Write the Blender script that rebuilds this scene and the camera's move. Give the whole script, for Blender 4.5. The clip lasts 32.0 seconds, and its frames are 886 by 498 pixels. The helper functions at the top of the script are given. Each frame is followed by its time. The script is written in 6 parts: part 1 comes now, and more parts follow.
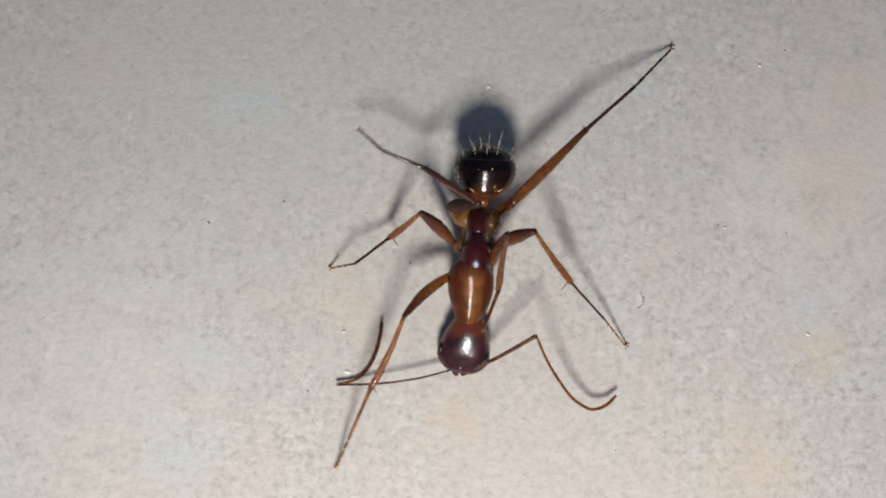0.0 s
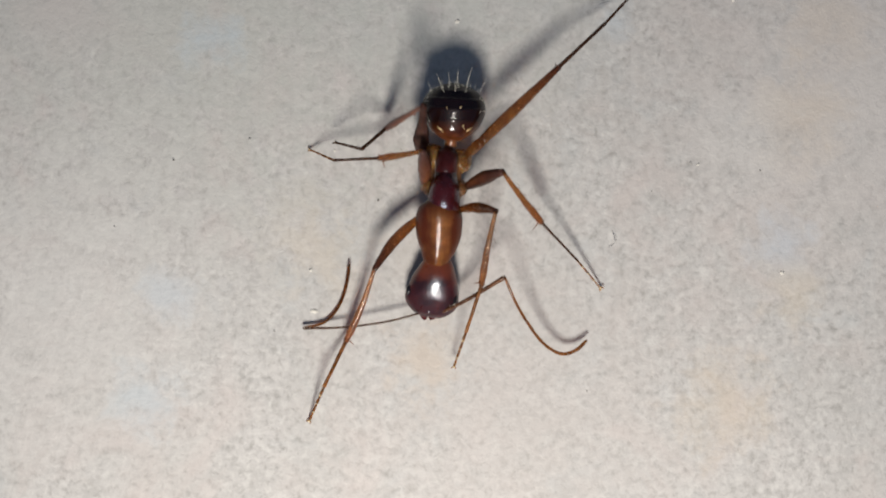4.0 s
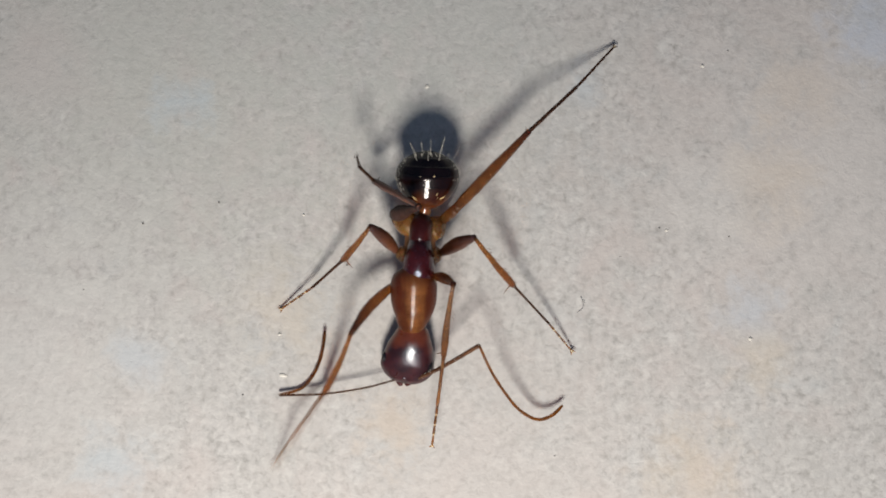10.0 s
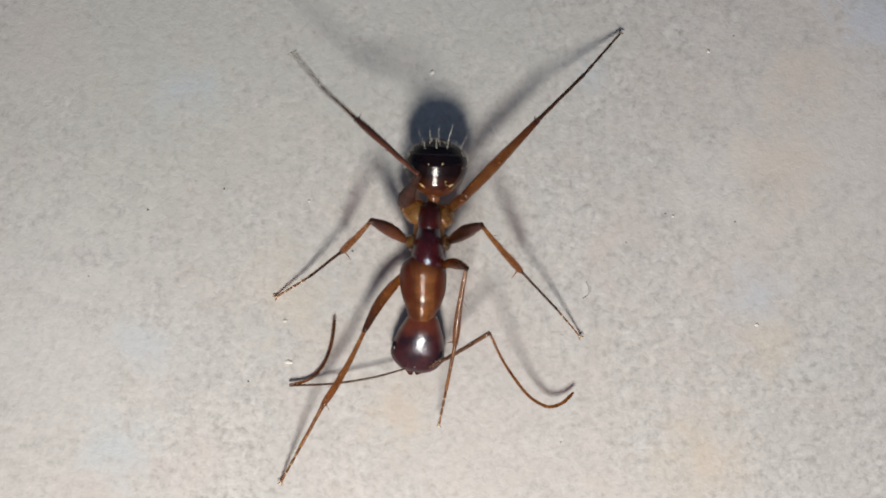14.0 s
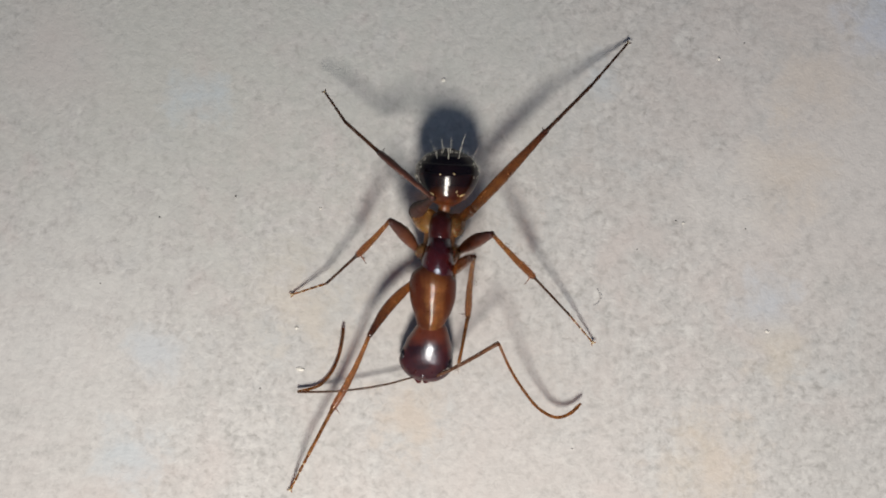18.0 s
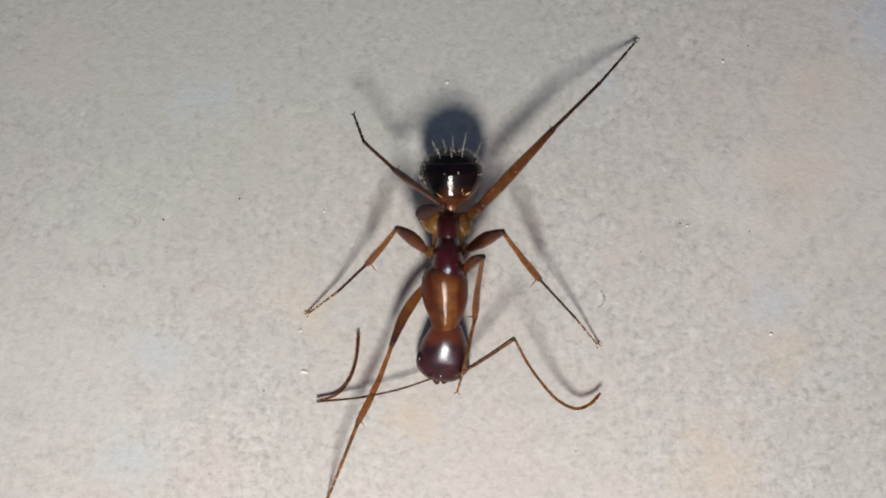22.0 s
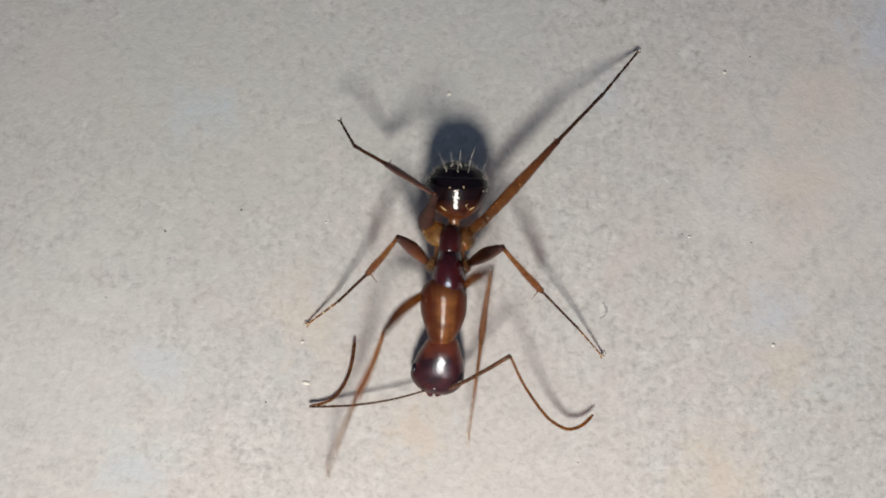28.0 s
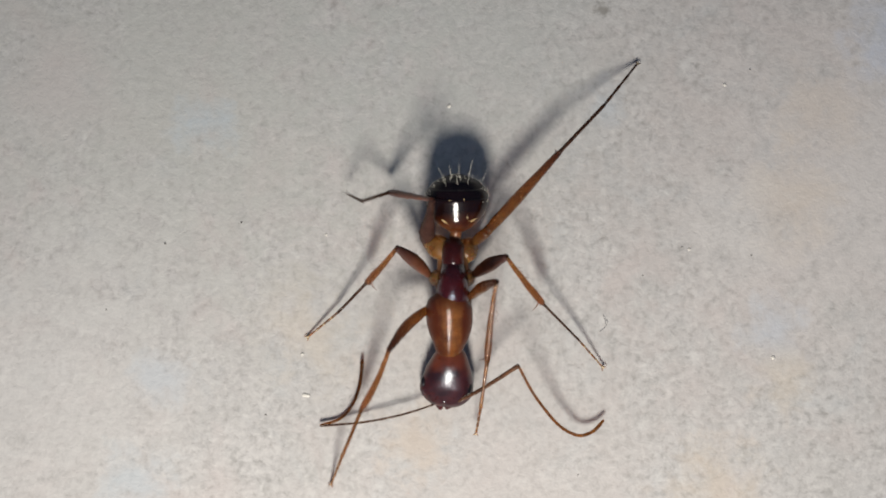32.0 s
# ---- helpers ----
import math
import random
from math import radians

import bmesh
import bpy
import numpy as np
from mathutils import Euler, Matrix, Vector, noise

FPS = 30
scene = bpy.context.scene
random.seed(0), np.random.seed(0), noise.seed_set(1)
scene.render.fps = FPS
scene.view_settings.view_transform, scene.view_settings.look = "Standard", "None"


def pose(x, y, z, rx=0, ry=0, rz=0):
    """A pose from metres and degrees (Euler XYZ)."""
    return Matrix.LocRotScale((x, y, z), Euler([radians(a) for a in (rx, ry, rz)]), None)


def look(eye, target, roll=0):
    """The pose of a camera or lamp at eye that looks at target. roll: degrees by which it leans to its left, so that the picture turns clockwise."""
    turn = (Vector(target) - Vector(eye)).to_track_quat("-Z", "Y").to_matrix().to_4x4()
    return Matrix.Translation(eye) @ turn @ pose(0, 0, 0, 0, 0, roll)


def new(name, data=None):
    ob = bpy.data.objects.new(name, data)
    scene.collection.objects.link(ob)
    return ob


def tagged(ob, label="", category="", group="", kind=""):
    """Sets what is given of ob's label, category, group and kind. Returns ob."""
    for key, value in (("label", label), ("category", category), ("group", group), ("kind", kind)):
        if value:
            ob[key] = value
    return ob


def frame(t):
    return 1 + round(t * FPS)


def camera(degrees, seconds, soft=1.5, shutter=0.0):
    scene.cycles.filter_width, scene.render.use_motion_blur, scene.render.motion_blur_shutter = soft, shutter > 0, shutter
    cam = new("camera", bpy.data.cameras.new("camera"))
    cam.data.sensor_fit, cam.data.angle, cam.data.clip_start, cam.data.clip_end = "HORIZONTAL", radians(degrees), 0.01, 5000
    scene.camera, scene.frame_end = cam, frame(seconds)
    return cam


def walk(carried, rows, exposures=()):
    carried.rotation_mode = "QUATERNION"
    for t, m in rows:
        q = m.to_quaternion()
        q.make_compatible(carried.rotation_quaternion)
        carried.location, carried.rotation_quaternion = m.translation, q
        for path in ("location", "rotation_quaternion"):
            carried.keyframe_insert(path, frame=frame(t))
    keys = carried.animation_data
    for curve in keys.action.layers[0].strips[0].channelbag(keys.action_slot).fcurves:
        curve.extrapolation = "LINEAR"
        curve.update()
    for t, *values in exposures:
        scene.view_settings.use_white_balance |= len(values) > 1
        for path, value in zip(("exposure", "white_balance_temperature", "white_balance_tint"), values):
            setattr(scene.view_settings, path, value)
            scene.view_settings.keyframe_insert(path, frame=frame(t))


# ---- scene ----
MM = 0.001                      # the ant is 7 mm long: all sizes below are in millimetres
cam = camera(36.2, 32.0, soft=1.9, shutter=1.0)


def mm(x, y, z, rz=0.0):
    """A pose from millimetres and a turn in radians."""
    return Matrix.Translation((x * MM, y * MM, z * MM)) @ Matrix.Rotation(rz, 4, "Z")


# the hand-held camera hovers 40 mm over the floor and drifts by a few millimetres
walk(cam, [
    (0, mm(-1.846, -0.061, 40.562, -0.0032)),
    (0.5, mm(-1.808, -0.107, 40.514, -0.0034)),
    (1, mm(-1.714, -0.343, 40.412, -0.0038)),
    (1.5, mm(-1.287, -0.876, 40.295, -0.0039)),
    (2, mm(-1.012, -0.752, 40.236, -0.0034)),
    (2.5, mm(-0.971, -0.633, 40.212, -0.003)),
    (3, mm(-1.006, -0.595, 40.157, -0.0033)),
    (3.5, mm(-0.855, -1.175, 40.049, -0.0038)),
    (4, mm(-0.923, -1.909, 39.937, -0.0037)),
    (4.5, mm(-0.903, -2.292, 39.873, -0.0035)),
    (6.5, mm(-0.887, -2.327, 39.839, -0.0018)),
    (7, mm(-0.707, -2.144, 39.836, -0.0013)),
    (7.5, mm(-0.77, -2.097, 39.837, -0.001)),
    (8, mm(-0.765, -1.95, 39.851, -0.001)),
    (8.5, mm(-0.692, -1.595, 39.888, -0.0009)),
    (9, mm(-0.342, -0.633, 39.937, -0.0003)),
    (9.5, mm(-0.179, -0.081, 39.979, 0.0001)),
    (10, mm(0, 0, 39.986, 0.0002)),
    (10.5, mm(-0.018, -0.127, 39.961, 0.0002)),
    (11, mm(-0.054, -0.382, 39.928, 0.0001)),
    (11.5, mm(-0.118, -0.488, 39.909, -0.0001)),
    (12, mm(-0.182, -0.522, 39.906, -0.0004)),
    (12.5, mm(-0.164, -0.434, 39.923, -0.0005)),
    (13, mm(-0.27, -0.438, 39.93, -0.0007)),
    (13.5, mm(-0.257, -0.383, 39.919, -0.001)),
    (14, mm(-0.165, -0.409, 39.908, -0.0012)),
    (14.5, mm(-0.263, -0.502, 39.905, -0.0013)),
    (16.5, mm(-0.314, -0.083, 40.041, -0.0017)),
    (17, mm(-0.412, -0.12, 40.029, -0.002)),
    (17.5, mm(-0.421, -0.104, 40.011, -0.0021)),
    (18, mm(-0.494, -0.197, 39.995, -0.002)),
    (18.5, mm(-0.537, -0.218, 39.978, -0.0018)),
    (19, mm(-0.558, -0.218, 39.954, -0.0019)),
    (19.5, mm(-0.529, -0.176, 39.937, -0.002)),
    (20, mm(-0.529, -0.171, 39.948, -0.0019)),
    (20.5, mm(-0.52, -0.103, 39.964, -0.0021)),
    (21, mm(-0.533, -0.099, 39.963, -0.0022)),
    (21.5, mm(-0.55, -0.083, 39.967, -0.0021)),
    (22, mm(-0.605, -0.124, 39.977, -0.0021)),
    (22.5, mm(-0.63, -0.116, 39.981, -0.0021)),
    (23, mm(-0.617, -0.031, 39.973, -0.0019)),
    (23.5, mm(-0.592, 0.02, 39.978, -0.002)),
    (24, mm(-0.643, -0.018, 39.998, -0.0023)),
    (24.5, mm(-0.638, -0.014, 40.004, -0.0023)),
    (25, mm(-0.642, 0.046, 40.002, -0.0024)),
    (25.5, mm(-0.655, 0.041, 40.006, -0.0028)),
    (27.5, mm(-0.693, 0.156, 39.957, -0.0026)),
    (28, mm(-0.663, 0.207, 39.969, -0.0025)),
    (28.5, mm(-0.731, 0.224, 39.991, -0.0026)),
    (29, mm(-0.705, 0.245, 40.009, -0.0026)),
    (29.5, mm(-0.705, 0.229, 40.013, -0.0024)),
    (30, mm(-0.659, 0.326, 39.994, -0.0022)),
    (30.5, mm(-0.706, 0.262, 39.967, -0.0022)),
    (31, mm(-0.719, 0.297, 39.963, -0.002)),
    (31.5, mm(-0.684, 0.369, 39.973, -0.0018)),
    (32, mm(-0.662, 0.573, 39.985, -0.0021)),
])

# ---- light: one small torch beside the lens, and the dim blue rest of the room ----
world = bpy.data.worlds.new("dim_room")
scene.world = world
world.use_nodes = True
back = world.node_tree.nodes["Background"]
back.inputs[0].default_value = (0.50, 0.65, 0.95, 1)
back.inputs[1].default_value = 0.145

torch = bpy.data.lights.new("torch", "AREA")
torch.shape, torch.size = "DISK", 11 * MM
torch.energy = 0.0229
torch.color = (1.0, 0.942, 0.862)
new("torch", torch).matrix_world = look((-2.2 * MM, -29.4 * MM, 32.0 * MM), (-0.8 * MM, 0.5 * MM, 0))


# ---- materials ----
class Nodes:
    """Short hand for a node material."""

    def __init__(self, name):
        self.mat = bpy.data.materials.new(name)
        self.mat.use_nodes = True
        self.tree = self.mat.node_tree
        self.bsdf = self.tree.nodes["Principled BSDF"]
        self.coord = self.add("ShaderNodeTexCoord").outputs["Object"]

    def add(self, kind, **inputs):
        return self.tree.nodes.new(kind)

    def link(self, a, b):
        self.tree.links.new(a, b)

    def noise(self, scale, detail=4.0, rough=0.55, distort=0.0):
        n = self.add("ShaderNodeTexNoise")
        n.inputs["Scale"].default_value = scale
        n.inputs["Detail"].default_value = detail
        n.inputs["Roughness"].default_value = rough
        n.inputs["Distortion"].default_value = distort
        self.link(self.coord, n.inputs["Vector"])
        return n.outputs["Fac"]

    def ramp(self, fac, stops):
        r = self.add("ShaderNodeValToRGB")
        e = r.color_ramp.elements
        while len(e) < len(stops):
            e.new(0.5)
        for el, (p, c) in zip(e, stops):
            el.position, el.color = p, (*c, 1)
        self.link(fac, r.inputs[0])
        return r.outputs[0]

    def mix(self, fac, a, b, blend="MIX"):
        m = self.add("ShaderNodeMix")
        m.data_type, m.blend_type = "RGBA", blend
        for s, v in ((m.inputs["Factor"], fac), (m.inputs["A"], a), (m.inputs["B"], b)):
            if isinstance(v, (int, float)):
                s.default_value = v
            elif isinstance(v, tuple):
                s.default_value = (*v, 1)
            else:
                self.link(v, s)
        return m.outputs["Result"]

    def math(self, op, a, b=0.0, clamp=False):
        m = self.add("ShaderNodeMath")
        m.operation, m.use_clamp = op, clamp
        for s, v in zip(m.inputs, (a, b)):
            if isinstance(v, (int, float)):
                s.default_value = v
            else:
                self.link(v, s)
        return m.outputs[0]

    def bump(self, height, strength, distance):
        b = self.add("ShaderNodeBump")
        b.inputs["Strength"].default_value = strength
        b.inputs["Distance"].default_value = distance
        self.link(height, b.inputs["Height"])
        self.link(b.outputs[0], self.bsdf.inputs["Normal"])


def stone():
    """Pale grey, finely grained floor with faint blue, pink and ochre clouds."""
    n = Nodes("pale_stone")
    grain = n.noise(4300, 4, 0.66, 0.4)
    blotch = n.noise(1700, 4, 0.62, 0.5)
    fine = n.noise(15000, 2, 0.5)
    cloud = n.noise(420, 3, 0.55, 0.4)
    tint = n.noise(330, 4, 0.6, 0.8)
    pale = n.noise(2900, 2, 0.5, 0.2)
    base = n.ramp(blotch, [(0.30, (0.478, 0.465, 0.447)), (0.48, (0.530, 0.514, 0.498)), (0.70, (0.580, 0.562, 0.543))])
    base = n.mix(n.ramp(grain, [(0.27, (1, 1, 1)), (0.48, (0, 0, 0))]), base, (0.345, 0.333, 0.315))
    base = n.mix(n.ramp(grain, [(0.52, (0, 0, 0)), (0.72, (0.85, 0.85, 0.85))]), base, (0.670, 0.652, 0.622))
    base = n.mix(n.ramp(fine, [(0.58, (0, 0, 0)), (0.80, (0.35, 0.35, 0.35))]), base, (0.40, 0.385, 0.37))
    base = n.mix(n.ramp(pale, [(0.56, (0, 0, 0)), (0.72, (0.7, 0.7, 0.7))]), base, (0.660, 0.646, 0.620))
    base = n.mix(n.ramp(cloud, [(0.35, (0.3, 0.3, 0.3)), (0.62, (0, 0, 0))]), base, (0.46, 0.447, 0.425))
    base = n.mix(n.ramp(tint, [(0.52, (0, 0, 0)), (0.70, (0.5, 0.5, 0.5))]), base, (0.585, 0.522, 0.495))
    base = n.mix(n.ramp(tint, [(0.30, (0.4, 0.4, 0.4)), (0.45, (0, 0, 0))]), base, (0.50, 0.525, 0.53))
    # small dark flecks, sparser in some patches
    v = n.add("ShaderNodeMapping")
    v.inputs["Scale"].default_value = (3700, 4100, 1)
    v.inputs["Rotation"].default_value = (0, 0, 0.5)
    n.link(n.coord, v.inputs[0])
    fleck = n.add("ShaderNodeTexNoise")
    fleck.inputs["Scale"].default_value = 1.0
    fleck.inputs["Detail"].default_value = 3.0
    fleck.inputs["Distortion"].default_value = 0.15
    n.link(v.outputs[0], fleck.inputs["Vector"])
    spots = n.math("ADD", fleck.outputs["Fac"], n.math("MULTIPLY", n.math("SUBTRACT", cloud, 0.5), 0.10))
    base = n.mix(n.ramp(spots, [(0.56, (0, 0, 0)), (0.74, (0.44, 0.44, 0.44))]), base, (0.29, 0.28, 0.265))
    # stains, two painted bright patches, each in place: x, y, radius, colour, strength
    for x, y, r, colour, k in (
            (-8.5, 5.5, 8.0, (0.515, 0.522, 0.485), 0.55), (0.5, 7.0, 5.0, (0.50, 0.512, 0.485), 0.45), (10.5, 3.0, 6.5, (0.575, 0.520, 0.492), 0.40),
            # pale pair at x -12 and 12: brightening painted in to even torch falloff
            (-5.0, -1.4, 1.5, (0.63, 0.53, 0.43), 0.2), (1.0, -6.5, 6.0, (0.560, 0.515, 0.490), 0.35), (-12.0, -3.5, 5.5, (0.640, 0.622, 0.600), 0.45), (12.0, 2.5, 5.0, (0.650, 0.625, 0.600), 0.45),
            (-7.7, 4.3, 0.9, (0.50, 0.57, 0.62), 0.5), (-9.7, -6.3, 1.1, (0.50, 0.56, 0.60), 0.45),
            (-9.0, -3.2, 0.9, (0.52, 0.57, 0.62), 0.4), (12.6, 6.6, 1.4, (0.52, 0.57, 0.66), 0.55),
            (9.1, -1.8, 1.0, (0.52, 0.57, 0.63), 0.45), (4.2, 4.9, 0.7, (0.52, 0.58, 0.63), 0.4),
            (9.6, 1.9, 1.5, (0.60, 0.51, 0.41), 0.33), (9.4, -3.2, 1.0, (0.60, 0.52, 0.40), 0.29),
            (-4.2, -2.2, 1.3, (0.60, 0.52, 0.42), 0.22), (-1.4, -5.2, 1.2, (0.60, 0.49, 0.38), 0.33),
            (7.3, -6.6, 1.5, (0.60, 0.50, 0.38), 0.33), (10.4, 4.6, 1.4, (0.60, 0.51, 0.42), 0.29),
            (-11.9, 5.4, 1.8, (0.56, 0.52, 0.50), 0.5), (7.9, 1.3, 1.5, (0.64, 0.625, 0.60), 0.39),
            (4.05, 7.62, 0.26, (0.22, 0.205, 0.18), 0.6), (-2.2, -2.2, 1.0, (0.55, 0.52, 0.49), 0.4)):
        d = n.add("ShaderNodeVectorMath")
        d.operation = "DISTANCE"
        n.link(n.coord, d.inputs[0])
        d.inputs[1].default_value = (x * MM, y * MM, 0)
        away = n.math("DIVIDE", d.outputs["Value"], r * MM)
        away = n.math("ADD", away, n.math("MULTIPLY", n.math("SUBTRACT", n.noise(1100 if r > 0.5 else 5200, 4, 0.65), 0.5), 3.0))
        base = n.mix(n.math("MULTIPLY", n.math("SUBTRACT", 1.15, away, True), k * 1.15), base, colour)
    n.link(base, n.bsdf.inputs["Base Color"])
    n.bsdf.inputs["Roughness"].default_value = 0.72
    n.bsdf.inputs["Specular IOR Level"].default_value = 0.25
    n.bump(n.math("ADD", grain, n.math("MULTIPLY", fine, 0.25)), 0.52, 0.04 * MM)
    return n.mat


def chitin(name, dark, light, rough=0.45, glow=0.0, coat=0.7, spots=2200, tip=None, clear=0.0, polish=0.13, axis=0, relief=1.0, span=(0.5, 0.95), depth=0.0, sheen=0.0, cold=None, edge_shade=None):
    """Polished insect shell: mottled colour, fine relief; thin shells let some light through (clear). tip: the colour
    at a limb's far end; a plate's outer margins can have edge shading painted in.
    """
    n = Nodes(name)
    mottle = n.noise(spots, 3)
    fine = n.noise(16000, 2)
    base = n.ramp(mottle, [(0.32, dark), (0.68, light)])
    base = n.mix(n.math("MULTIPLY", fine, 0.3), base, tuple(c * 0.5 for c in dark))
    if tip:
        along = n.add("ShaderNodeSeparateXYZ")
        n.link(n.add("ShaderNodeTexCoord").outputs["Generated"], along.inputs[0])
        reach = n.math("ADD", along.outputs[axis], n.math("MULTIPLY", n.math("SUBTRACT", mottle, 0.5), 0.4))
        base = n.mix(n.ramp(reach, [(span[0], (0, 0, 0)), (span[1], (0.97, 0.97, 0.97))]), base, tip)
    # edge shading painted into the colour of the outer margins, broken by streaks
    if edge_shade:
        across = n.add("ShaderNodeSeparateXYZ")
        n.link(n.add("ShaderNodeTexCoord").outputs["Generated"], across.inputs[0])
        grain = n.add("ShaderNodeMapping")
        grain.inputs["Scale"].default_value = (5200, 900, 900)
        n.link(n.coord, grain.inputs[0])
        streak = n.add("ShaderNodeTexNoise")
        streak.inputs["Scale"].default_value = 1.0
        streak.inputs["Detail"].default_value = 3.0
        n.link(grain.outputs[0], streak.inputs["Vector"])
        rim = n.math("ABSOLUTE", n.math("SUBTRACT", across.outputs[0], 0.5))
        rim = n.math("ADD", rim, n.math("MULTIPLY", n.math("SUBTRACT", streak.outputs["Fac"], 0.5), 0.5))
        base = n.mix(n.ramp(rim, [(0.08, (0, 0, 0)), (0.32, (0.95, 0.95, 0.95))]), base, edge_shade)
    n.link(base, n.bsdf.inputs["Base Color"])
    rr = n.math("ADD", n.math("MULTIPLY", n.noise(6000, 2), 0.25), rough - 0.1)
    n.link(rr, n.bsdf.inputs["Roughness"])
    n.bsdf.inputs["IOR"].default_value = 1.5
    n.bsdf.inputs["Coat Weight"].default_value = coat
    n.bsdf.inputs["Coat IOR"].default_value = 1.56
    n.bsdf.inputs["Coat Roughness"].default_value = polish
    n.bsdf.inputs["Specular IOR Level"].default_value = 0.18 if max(light) > 0.2 else 0.06
    if depth:
        # light enters the thin shell and is bent on its way through
        n.bsdf.inputs["Transmission Weight"].default_value = depth
    if sheen:
        n.bsdf.inputs["Specular IOR Level"].default_value = sheen
    if cold:
        n.bsdf.inputs["Specular Tint"].default_value = (*cold, 1)
    if clear:
        # light shines through the thin shell and comes out amber
        thin = n.add("ShaderNodeBsdfTransparent")
        n.link(n.mix(0.35, base, (1.0, 0.62, 0.26)), thin.inputs[0])
        both = n.add("ShaderNodeMixShader")
        both.inputs[0].default_value = clear
        n.link(n.bsdf.outputs[0], both.inputs[1])
        n.link(thin.outputs[0], both.inputs[2])
        n.link(both.outputs[0], n.tree.nodes["Material Output"].inputs["Surface"])
    if glow:
        n.bsdf.inputs["Subsurface Weight"].default_value = glow
        n.bsdf.inputs["Subsurface Radius"].default_value = (1.0, 0.4, 0.12)
        n.bsdf.inputs["Subsurface Scale"].default_value = 0.18 * MM
    n.bump(n.math("ADD", fine, n.math("MULTIPLY", mottle, 0.5)), 0.4, 0.018 * MM * relief)
    n.link(n.bsdf.inputs["Normal"].links[0].from_socket, n.bsdf.inputs["Coat Normal"])
    return n.mat


def plain(name, colour, rough=0.5, vary=0.25, scale=6000):
    n = Nodes(name)
    f = n.noise(scale, 3)
    base = n.ramp(f, [(0.3, tuple(c * (1 - vary) for c in colour)), (0.7, tuple(min(1, c * (1 + vary)) for c in colour))])
    n.link(base, n.bsdf.inputs["Base Color"])
    n.bsdf.inputs["Roughness"].default_value = rough
    n.bump(f, 0.3, 0.02 * MM)
    return n.mat


STONE = stone()
# the last colour paints shading along the pronotum's side edges
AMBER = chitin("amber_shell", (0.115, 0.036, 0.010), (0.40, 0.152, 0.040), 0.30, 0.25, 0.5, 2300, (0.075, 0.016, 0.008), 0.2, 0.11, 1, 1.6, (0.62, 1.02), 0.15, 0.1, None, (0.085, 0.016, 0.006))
HONEY = chitin("honey_shell", (0.34, 0.150, 0.042), (0.70, 0.38, 0.125), 0.22, 0.3, 0.5, 2600, None, 0.22, 0.08, 0, 2.0, (0.5, 0.95), 0.6, 0.15)
MAHOGANY = chitin("mahogany_shell", (0.024, 0.004, 0.005), (0.075, 0.012, 0.010), 0.34, 0.1, 0.3, 2200, None, 0, 0.12, 0, 2.2, (0.5, 0.95), 0, 0.12, (0.62, 0.78, 1.0))
MAROON = chitin("maroon_shell", (0.026, 0.003, 0.004), (0.062, 0.007, 0.008), 0.22, 0.1, 0.2, 2200, None, 0, 0.16, 0, 1.6, (0.5, 0.95), 0, 0.5, (0.55, 0.74, 1.0))
HEADSHELL = chitin("head_shell", (0.020, 0.004, 0.006), (0.060, 0.011, 0.012), 0.30, 0.2, 0.5, 2400, (0.20, 0.048, 0.017), 0, 0.14, 1, 0.75, (0.50, 0.96), 0, 0.42, (0.74, 0.85, 1.0))
BLACK = chitin("black_shell", (0.002, 0.001, 0.002), (0.007, 0.002, 0.003), 0.35, 0, 0.5, 2200, None, 0, 0.05, 0, 0.6)
GASTER = chitin("gaster_base_shell", (0.040, 0.008, 0.004), (0.170, 0.050, 0.012), 0.36, 0.2, 0.6, 1700, (0.004, 0.001, 0.002), 0, 0.045, 1, 0.45, (0.08, 0.50), 0.0)
WAIST = chitin("waist_shell", (0.085, 0.024, 0.008), (0.24, 0.085, 0.024), 0.3, 0.2, 1.0, 3000, None, 0, 0.07)
FEMUR = chitin("femur_shell", (0.090, 0.030, 0.019), (0.240, 0.085, 0.042), 0.35, 0.15, 0.2, 2600, (0.080, 0.031, 0.026), 0.12, 0.15, 0, 1.2, (0.5, 0.95), 0.3)
THIGH = chitin("dark_thigh_shell", (0.032, 0.015, 0.012), (0.078, 0.036, 0.028), 0.55, 0.1, 0.08, 2600, None, 0.1, 0.3)
FORE = chitin("fore_leg_shell", (0.17, 0.052, 0.013), (0.42, 0.156, 0.038), 0.2, 0.15, 0.5, 3000, (0.070, 0.019, 0.011), 0.25, 0.10, 0, 1.6, (0.45, 0.92), 0.7)
HIND = chitin("hind_tibia_shell", (0.21, 0.068, 0.018), (0.47, 0.190, 0.050), 0.2, 0.15, 0.5, 3000, (0.12, 0.033, 0.014), 0.25, 0.10, 0, 1.6, (0.5, 0.95), 0.7)
SHANK = chitin("hind_shank_shell", (0.090, 0.030, 0.020), (0.22, 0.080, 0.045), 0.35, 0.12, 0.3, 2600, (0.060, 0.018, 0.013), 0.06, 0.12)
TIBIA = chitin("tibia_shell", (0.24, 0.098, 0.034), (0.62, 0.300, 0.098), 0.2, 0.15, 0.6, 4200, (0.36, 0.135, 0.046), 0.42, 0.10, 0, 1.6, (0.5, 0.95), 0.7)
WISP = chitin("pale_shin_shell", (0.20, 0.105, 0.060), (0.55, 0.340, 0.200), 0.2, 0.1, 0.7, 4200, (0.30, 0.130, 0.050), 0.58, 0.10, 0, 1.6, (0.55, 0.98), 0.6)
TARSUS = chitin("tarsus_shell", (0.07, 0.028, 0.013), (0.46, 0.220, 0.080), 0.25, 0.2, 0.8, 5200, (0.44, 0.22, 0.08), 0.58)
